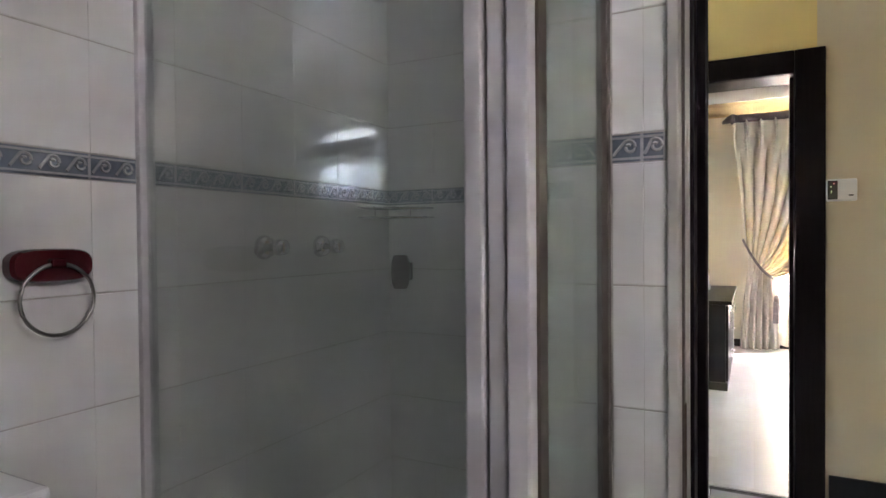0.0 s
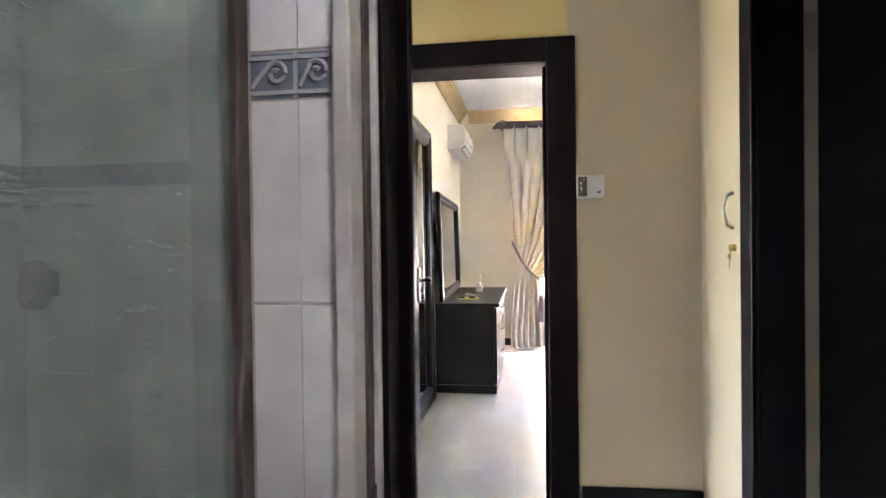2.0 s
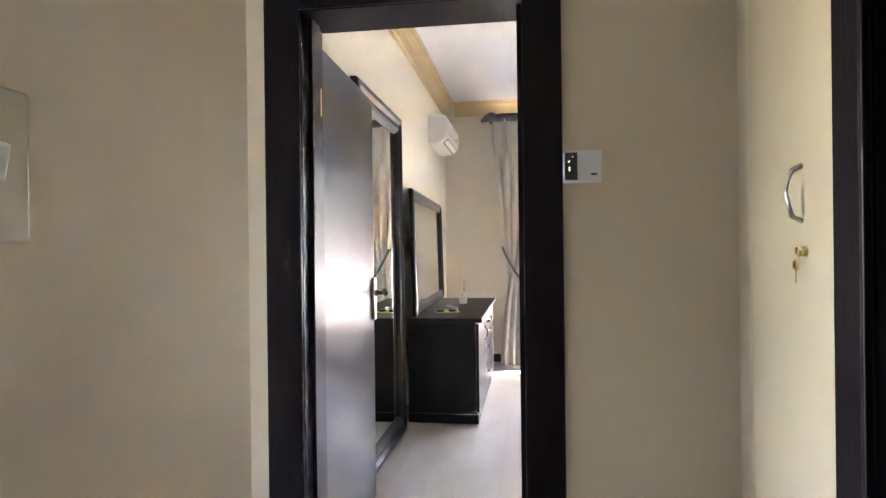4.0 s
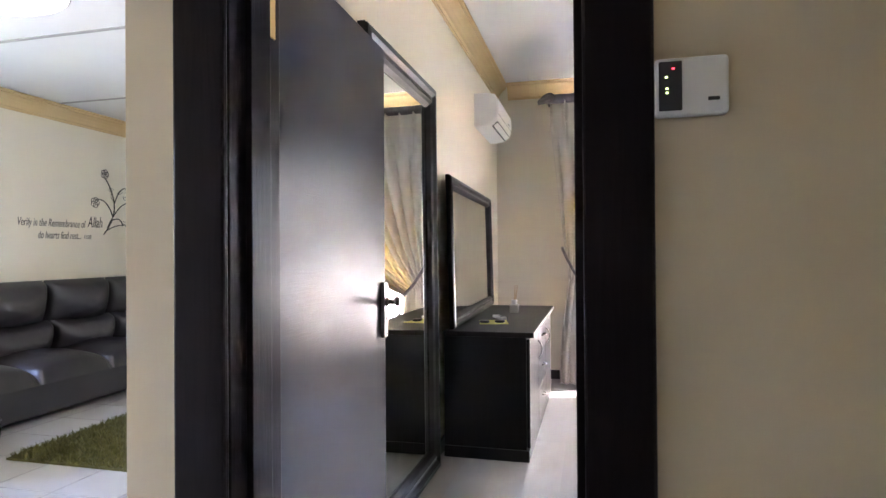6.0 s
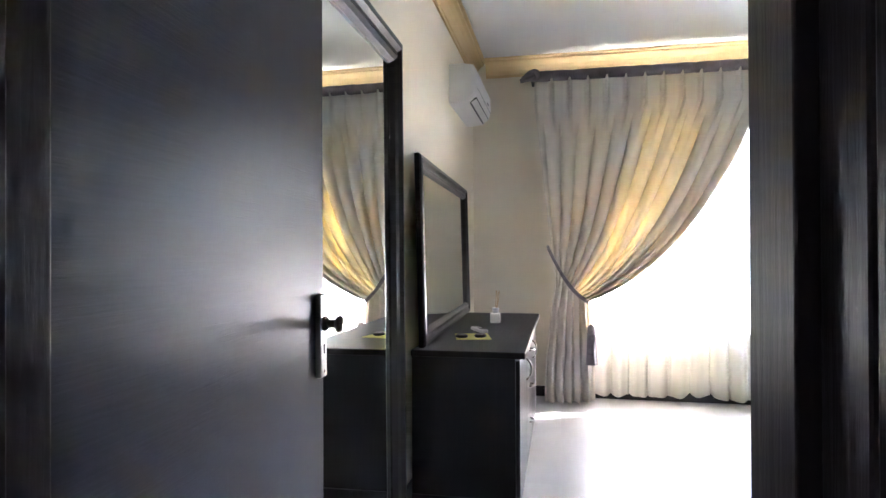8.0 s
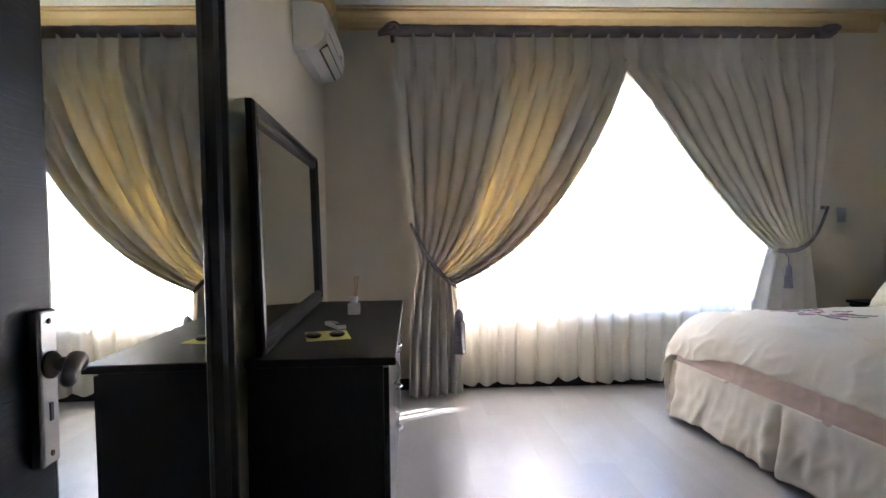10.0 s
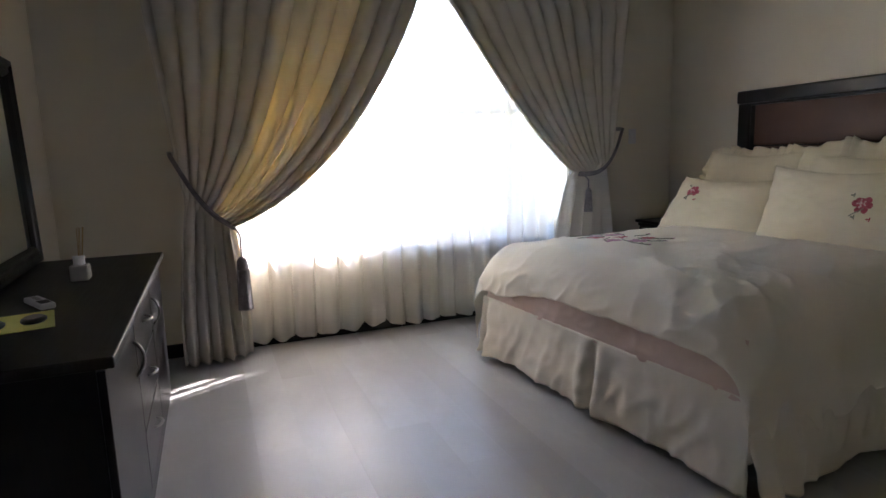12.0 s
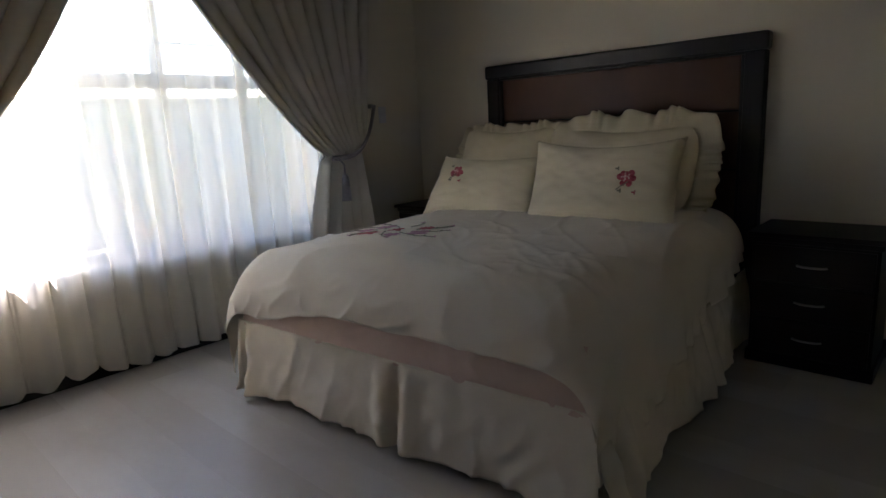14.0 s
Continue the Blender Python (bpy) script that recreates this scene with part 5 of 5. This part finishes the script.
def pillow(name, label, base, w, h, t, lean, turn, frill=0.0, seed=0, mat="pillow", soft=0.0):
    """A stuffed pillow standing on its long edge, leaning back; base: the middle of its lower front edge."""
    e = thing(name, base, label, "pillow", "pillows on the bed", rz=turn)
    lx, lz = math.sin(radians(lean)), math.cos(radians(lean))
    def shape(a, b, side):
        a, b = a * (1 - soft * b ** 4), b * (1 - soft * a ** 4)
        ea, eb = 1 - abs(a) ** 3.5, 1 - abs(b) ** 3.5
        th = t * (max(ea, 0) * max(eb, 0)) ** 0.55
        ww = 0.5 * w * a * (1 - 0.05 * (1 - b * b)) * 1.0
        hh = 0.5 * h + 0.5 * h * b * (1 - 0.07 * (1 - a * a))
        wr = 0.010 * noise.noise((a * 3 + seed, b * 3, side * 2.0)) + 0.006 * noise.noise((a * 8, b * 8 + seed, side))
        corner = max(0.0, abs(a) - 0.55) * max(0.0, abs(b) - 0.55)
        wr += 0.05 * corner * math.sin(14 * math.atan2(1 - abs(b), 1 - abs(a) + 1e-4))
        dd = t * 0.5 + side * (th * 0.5 + wr * min(1, th / t * 3))
        sag = 0.03 * (1 - a * a) * max(0, b)
        hh -= sag
        return (lx * hh + lz * dd, ww, lz * hh - lx * dd + t * 0.25)
    bm = sheet(36, 28, lambda u, v: shape(2 * u - 1, 2 * v - 1, -1))
    b2 = sheet(36, 28, lambda u, v: shape(2 * u - 1, 2 * v - 1, 1))
    me = bpy.data.meshes.new("tmp")
    b2.to_mesh(me)
    b2.free()
    bm.from_mesh(me)
    bpy.data.meshes.remove(me)
    bmesh.ops.remove_doubles(bm, verts=bm.verts, dist=0.0015)
    part("cover", bm, mat, e, smooth=True)
    if frill:
        def fr_f(u, v):
            # round the two sides and the top
            q = u * 3
            if q < 1:
                a, b, oa, ob = -1, lerp(-1, 1, q), -1, 0
            elif q < 2:
                a, b, oa, ob = lerp(-1, 1, q - 1), 1, 0, 1
            else:
                a, b, oa, ob = 1, lerp(1, -1, q - 2), 1, 0
            k = max(0.0, 1 - 8 * min(abs(q - 1), abs(q - 2)))
            if k:
                oa = lerp(oa, (-1 if q < 1.5 else 1) * 0.8, k)
                ob = lerp(ob, 0.8, k)
            x, y, z = shape(a, b, 0)
            g = frill * v
            rip = 0.016 * v * math.sin(u * 170 + 3 * math.sin(u * 31)) + 0.012 * v * noise.noise((u * 30, 0, seed))
            return (x + lx * ob * g + lz * rip, y + oa * g + 0.006 * v * math.sin(u * 90), z + lz * ob * g * (1 - 0.15 * math.sin(u * 60) * v) - lx * rip)
        fo = part("frill", sheet(240, 5, fr_f), mat, e, "gathered cotton frill", smooth=True)
        fo.modifiers.new("thickness", 'SOLIDIFY').thickness = 0.002
    put = lambda a, b, hh: tuple(Vector(shape(a * 2 / w, b * 2 / h, -1)) + Vector((-lz, 0, lx)) * hh)
    return e, put


pillow("pillow", "cream pillow with a gathered frill against the headboard", (3.50, 7.07, 0.665), 0.74, 0.59, 0.19, 26, 3, 0.06, 3, soft=0.10)
pillow("pillow", "cream pillow with a wide gathered frill against the headboard", (3.52, 6.235, 0.672), 0.85, 0.545, 0.19, 24, 3, 0.12, 5, soft=0.14)
for (bx, by), turn, rose_at, sd, LEAN in (((3.20, 6.99), 4, (0.19, 0.06), 1, 38), ((3.17, 6.17), 3, (-0.185, 0.005), 2, 20)):
    e, put = pillow("pillow", "cream pillow embroidered with a pink rose", (bx, by, 0.672), 0.82, 0.46, 0.18, LEAN, turn, 0.0, sd)
    ra, rb = rose_at
    blossom("embroidered_rose", e, put, ra, rb, 0.046, "rose", 6, sd)
    blossom("embroidered_heart", e, put, ra + 0.004, rb + 0.004, 0.027, "blush", 5, sd + 9)
    for da, db in ((0.03, -0.07), (-0.045, -0.075), (0.055, 0.055)):
        blossom("embroidered_leaf", e, put, ra + da, rb + db, 0.012, "leaf_thread" if da > 0 else "rose", 3, sd + 5)
    sprig("embroidered_stem", e, put, [(ra + 0.02 * q - 0.01, rb - 0.02 - 0.016 * q) for q in range(4)], "leaf_thread", 0.0025)

# headboard
hb = thing("headboard", (3.925, 5.585, 0), "dark wooden headboard with brown padded panels", "headboard")
HBW, HBH = 1.78, 1.612
part("post", box((0.0, 0.0, 0.0), (0.072, 0.10, HBH - 0.09), 0.008), "ebony", hb)
part("post", box((0.0, HBW - 0.10, 0.0), (0.072, HBW, HBH - 0.09), 0.008), "ebony", hb)
part("top_rail", box((-0.008, -0.012, HBH - 0.089), (0.072, HBW + 0.012, HBH), 0.014, 3), "ebony_y", hb)
part("bead", box((0.008, 0.10, 0.3), (0.03, 0.118, HBH - 0.105), 0.004), "ebony", hb)
part("bead", box((0.008, HBW - 0.118, 0.3), (0.03, HBW - 0.10, HBH - 0.105), 0.004), "ebony", hb)
part("bead", box((0.008, 0.10, HBH - 0.105), (0.03, HBW - 0.10, HBH - 0.089), 0.004), "ebony_y", hb)
part("back_panel", box((0.05, 0.10, 0.25), (0.07, HBW - 0.10, HBH - 0.09)), "ebony", hb)
for k in range(4):
    za, zb = 0.30 + k * 0.31, 0.30 + (k + 1) * 0.31 - 0.008
    part("padded_panel", box((0.024, 0.12, za), (0.0495, HBW - 0.12, zb), 0.012, 3), "hide", hb, "brown padded hide panel", smooth=True)


def nightstand(at):
    e = thing("nightstand", at, "dark-stained bedside cabinet with three drawers", "nightstand", "bedside cabinets")
    W, D, Hn = 0.53, 0.40, 0.655
    part("body", box((0.016, 0.012, 0.05), (D, W - 0.012, Hn - 0.045), 0.003), "ebony", e)
    part("plinth", box((0.004, 0.0, 0.0), (D, W, 0.06), 0.004), "ebony", e)
    part("moulding", box((0.004, 0.002, Hn - 0.05), (D, W - 0.002, Hn - 0.024), 0.008, 3), "ebony", e)
    part("top", box((-0.012, -0.014, Hn - 0.023), (D, W + 0.014, Hn), 0.006), "ebony_top", e)
    for k in range(3):
        za, zb = 0.068 + k * 0.178, 0.068 + (k + 1) * 0.178 - 0.008
        d = part("drawer", box((0.0, 0.026, za), (0.0158, W - 0.026, zb), 0.004), "ebony_y", e)
        pts = [(-0.022 * math.sin(math.pi * i / 8) ** 0.5, W / 2 - 0.06 + 0.12 * i / 8, (za + zb) / 2) for i in range(9)]
        part("handle", tube(pts, 0.0055, 8), "steel", d, "brushed steel bar handle", smooth=True)
    return e


ns = nightstand((3.59, 4.99, 0.0))
copy_thing(ns, pose(3.59, 7.49, 0))

sock = thing("wall_socket", (3.999, 4.62, 0.36), "dark wall socket plate on the cream wall", "socket")
part("plate", box((-0.008, -0.06, -0.06), (0.0, 0.06, 0.06), 0.003), "brown_plastic", sock)
part("rocker", box((-0.012, -0.02, -0.02), (-0.008, 0.02, 0.02), 0.002), "black", sock)
plate = thing("wall_plate", (3.60, 8.118, 1.33), "small white switch plate on the cream wall", "switch")
part("plate", box((-0.035, -0.008, -0.06), (0.035, 0.0, 0.06), 0.003), "white_plastic", plate)
part("rocker", box((-0.008, -0.013, -0.015), (0.008, -0.008, 0.015), 0.002), "white_plastic", plate)

# ---- outside ----
# unseen side wall, added to keep the sun off the net's right part
wing = thing("house_wing", (3.45, 8.341, -0.16), "plastered side wall added beside the window to shade it", "house wall")
part("wall", box((0, 0, 0), (0.25, 0.85, 3.0)), "outer_wall", wing)
part("coping", box((-0.03, 0, 3.0), (0.28, 0.88, 3.08), 0.01), "outer_wall", wing)
# unseen overhang, its depth set so sun only reaches the lower curtain
eave = tagged(part("roof_eave", box((-1.2, 8.343, 2.74), (5.2, 8.72, 2.90), 0.01), "outer_wall"), "plastered overhang added above the bedroom window to cut the sun", "eave", kind="structure")
gw = thing("garden_wall", (0, 13.5, -0.16), "pale plastered garden wall seen through the window", "garden wall")
part("wall", box((-12, 0, 0), (14, 0.22, 1.9)), "outer_wall", gw)
part("coping", box((-12, -0.04, 1.9), (14, 0.26, 1.98), 0.01), "outer_wall", gw)


def shrub(at, h, r, seed, flowers):
    e = thing("garden_shrub", at, "green garden shrub with pink flowers outside the window", "shrub", "garden shrubs")
    rn = random.Random(seed)
    for k in range(5):
        a = k * 1.3
        part("stem", tube([(0, 0, 0), (0.15 * r * math.cos(a), 0.15 * r * math.sin(a), h * 0.35), (0.5 * r * math.cos(a), 0.5 * r * math.sin(a), h * 0.75)], 0.025, 6, taper=lambda s: 1 - 0.7 * s), "reed", e)
    vs, fs, vp, fp = [], [], [], []
    for k in range(1500):
        th, ph = rn.uniform(0, 6.283), math.acos(rn.uniform(-1, 1))
        q = rn.uniform(0.45, 1.0) ** 0.5 * (0.8 + 0.3 * math.sin(3 * th + seed) * math.sin(2 * ph))
        c = Vector((r * q * math.sin(ph) * math.cos(th), r * q * math.sin(ph) * math.sin(th), h * 0.58 + h * 0.42 * q * math.cos(ph)))
        a = Vector((rn.gauss(0, 1), rn.gauss(0, 1), rn.gauss(0, 1))).normalized()
        b = a.orthogonal().normalized()
        pet = flowers and k % 17 == 0
        l = 0.05 if pet else 0.075
        V, F = (vp, fp) if pet else (vs, fs)
        i = len(V)
        V += [tuple(c - a * l), tuple(c + b * l * 0.4), tuple(c + a * l), tuple(c - b * l * 0.4)]
        F.append((i, i + 1, i + 2, i + 3))
    for nm, V, F, mt in (("leaves", vs, fs, "foliage"), ("flowers", vp, fp, "petal")):
        if V:
            me = bpy.data.meshes.new(nm)
            me.from_pydata(V, [], F)
            me.materials.append(M[mt])
            o = new(nm, me)
            o.parent = e
            o["kind"] = "stuff"
    return e


shrub((1.1, 12.4, -0.16), 1.5, 0.8, 1, True)
shrub((3.3, 12.2, -0.16), 1.9, 0.9, 2, True)
shrub((5.6, 12.0, -0.16), 2.3, 1.1, 3, False)
# ---- tiles, last ----
def piece(w, h, t):
    """A tile w x h in the x-z plane with eased edges, its face towards -y."""
    bm = bmesh.new()
    e = 0.0018
    back = [bm.verts.new((x, 0, z)) for x, z in ((0, 0), (w, 0), (w, h), (0, h))]
    mid = [bm.verts.new((x, -t + e, z)) for x, z in ((0, 0), (w, 0), (w, h), (0, h))]
    face = [bm.verts.new((x, -t, z)) for x, z in ((0.0004, e), (w - 0.0004, e), (w - 0.0004, h - e), (0.0004, h - e))]
    for a, b in ((back, mid), (mid, face)):
        for k in range(4):
            bm.faces.new((a[k], a[(k + 1) % 4], b[(k + 1) % 4], b[k]))
    bm.faces.new(face)
    bm.normal_update()
    me = bpy.data.meshes.new("tile")
    bmesh.ops.recalc_face_normals(bm, faces=bm.faces)
    bm.to_mesh(me)
    bm.free()
    me.materials.append(M["wall_tile"])
    return me


def border_piece(w, h, t, scrolls):
    """A relief border tile: two rails and a running scroll."""
    bm = bmesh.new()
    add_box(bm, (0, -t, 0), (w, 0, h))
    for z in (0.004, h - 0.009):
        add_box(bm, (0, -t - 0.003, z), (w, -t + 0.001, z + 0.005))
    add_box(bm, (w - 0.006, -t - 0.0006, 0), (w, -t + 0.001, h))
    p = w / scrolls
    for k in range(scrolls):
        cx, cz, r = p * (k + 0.56), h * 0.53, h * 0.27
        pts = [(cx + r * (1 - 0.75 * q) * math.cos(2.2 - 7.6 * q), -t - 0.0015, cz + r * (1 - 0.75 * q) * math.sin(2.2 - 7.6 * q)) for q in [i / 14 for i in range(15)]]
        pts = [(p * k + 0.002, -t - 0.0015, h * 0.25), (p * (k + 0.22), -t - 0.0015, h * 0.5)] + pts
        add_tube(bm, pts, 0.0035, 5)
    me = bpy.data.meshes.new("border_tile")
    bmesh.ops.recalc_face_normals(bm, faces=bm.faces)
    bm.to_mesh(me)
    bm.free()
    me.materials.append(M["border"])
    me.materials.append(M["border_relief"])
    for i, f in enumerate(me.polygons):
        f.material_index = 1 if i >= 6 else 0
    return me


ROWS = [(-0.06, 0.194), (0.194, 0.448), (0.448, 0.702), (0.702, 0.957), (0.957, 1.211), (1.211, 1.464), (1.522, 1.773), (1.773, 2.027), (2.027, 2.281), (2.281, 2.45)]
BORDER = (1.464, 1.522)
GAP = 0.0022


def tile_wall(parent, origin, turn, cuts, dz=0.0, scroll=0.0555):
    """Lays tiles over a wall: cuts are the joints along it."""
    cache = {}
    for a, b in zip(cuts, cuts[1:]):
        w = round(b - a - 0.0004, 4)
        for lo, hi in ROWS + [BORDER]:
            h = round(hi - lo - GAP, 4)
            key = (w, h)
            if key not in cache:
                cache[key] = border_piece(w, h, 0.008, max(1, round(w / scroll))) if (lo, hi) == BORDER else piece(w, h, 0.008)
            o = new("border_tile" if (lo, hi) == BORDER else "tile", cache[key])
            o.parent = parent
            m = pose(*origin, 0, 0, turn)
            o.matrix_basis = Matrix.Translation((m @ Vector((a, 0, 0))).to_3d()) @ m.to_3x3().to_4x4() @ Matrix.Translation((0, 0, lo + dz))


obs = bpy.data.objects
# the shower wall faces +x: its joints run along y
tile_wall(obs["wall_bath_west"], (-1.078, 0, 0), 90, [0.622] + [0.905 + 0.2215 * k for k in range(-1, 6)] + [2.126])
tile_wall(obs["wall_bath_back"], (0, 2.128, 0), 0, [-1.068, -0.866, -0.645, -0.424, -0.203, -0.112])
tile_wall(obs["wall_bath_door"], (0, 1.363, 0), 0, [-0.026, 0.036, 0.0805], 0.016)

# laminate planks of the bedroom
def plank_mesh(w, l):
    bm = bmesh.new()
    e = 0.0002
    lo = [bm.verts.new(p) for p in ((0, 0, -0.008), (w, 0, -0.008), (w, l, -0.008), (0, l, -0.008))]
    md = [bm.verts.new((v.co.x, v.co.y, -e)) for v in lo]
    hi = [bm.verts.new((min(max(v.co.x, e), w - e), min(max(v.co.y, e), l - e), 0.0)) for v in lo]
    for a, b in ((lo, md), (md, hi)):
        for k in range(4):
            bm.faces.new((a[k], a[(k + 1) % 4], b[(k + 1) % 4], b[k]))
    bm.faces.new(hi)
    bmesh.ops.recalc_face_normals(bm, faces=bm.faces)
    me = bpy.data.meshes.new("plank")
    bm.to_mesh(me)
    bm.free()
    me.materials.append(M["laminate"])
    return me


PW, PL = 0.192, 1.28
planks = {}
for i in range(24):
    x = -0.53 + i * PW
    y = 3.58 - (0.0, 0.43, 0.86)[i % 3]
    while y < 8.11:
        a, b = max(y, 3.58), min(y + PL, 8.115)
        if b - a > 0.05:
            key = round(b - a, 3)
            if key not in planks:
                planks[key] = plank_mesh(PW - 0.0001, b - a - 0.0001)
            o = new("plank", planks[key])
            o.parent, o.location = floor, (x, a, 0)
        y += PL

# floor tiles of the living room and the passage
TS = 0.40
bm = bmesh.new()
e = 0.002
lo = [bm.verts.new((x, y, -0.006)) for x, y in ((0, 0), (TS - 0.006, 0), (TS - 0.006, TS - 0.006), (0, TS - 0.006))]
md = [bm.verts.new((v.co.x, v.co.y, -0.001)) for v in lo]
hi = [bm.verts.new((min(max(v.co.x, e), TS - 0.006 - e), min(max(v.co.y, e), TS - 0.006 - e), 0.0)) for v in lo]
for a, b in ((lo, md), (md, hi)):
    for k in range(4):
        bm.faces.new((a[k], a[(k + 1) % 4], b[(k + 1) % 4], b[k]))
bm.faces.new(hi)
bmesh.ops.recalc_face_normals(bm, faces=bm.faces)
ft = bpy.data.meshes.new("floor_tile")
bm.to_mesh(ft)
bm.free()
ft.materials.append(M["floor_tile"])
for i in range(-12, 6):
    for j in range(0, 19):
        x, y = i * TS + 0.04, 2.13 - 0.63 + j * TS
        if x + TS > 1.9 or (x + TS < -0.1 and y < 2.2) or (x + TS > -0.60 and y + TS > 3.58):
            continue
        if x < -4.6 or (x < 0.0 and x + TS > -0.6 and y < 1.9 and x < -0.1):
            continue
        o = new("floor_tile", ft)
        o.parent, o.location = floor_living, (x, y, 0)
th = tagged(part("door_threshold", box((-0.31, 3.53, 0.0), (0.40, 3.575, 0.008), 0.003), "steel"), "slim metal threshold strip", "threshold", kind="structure")
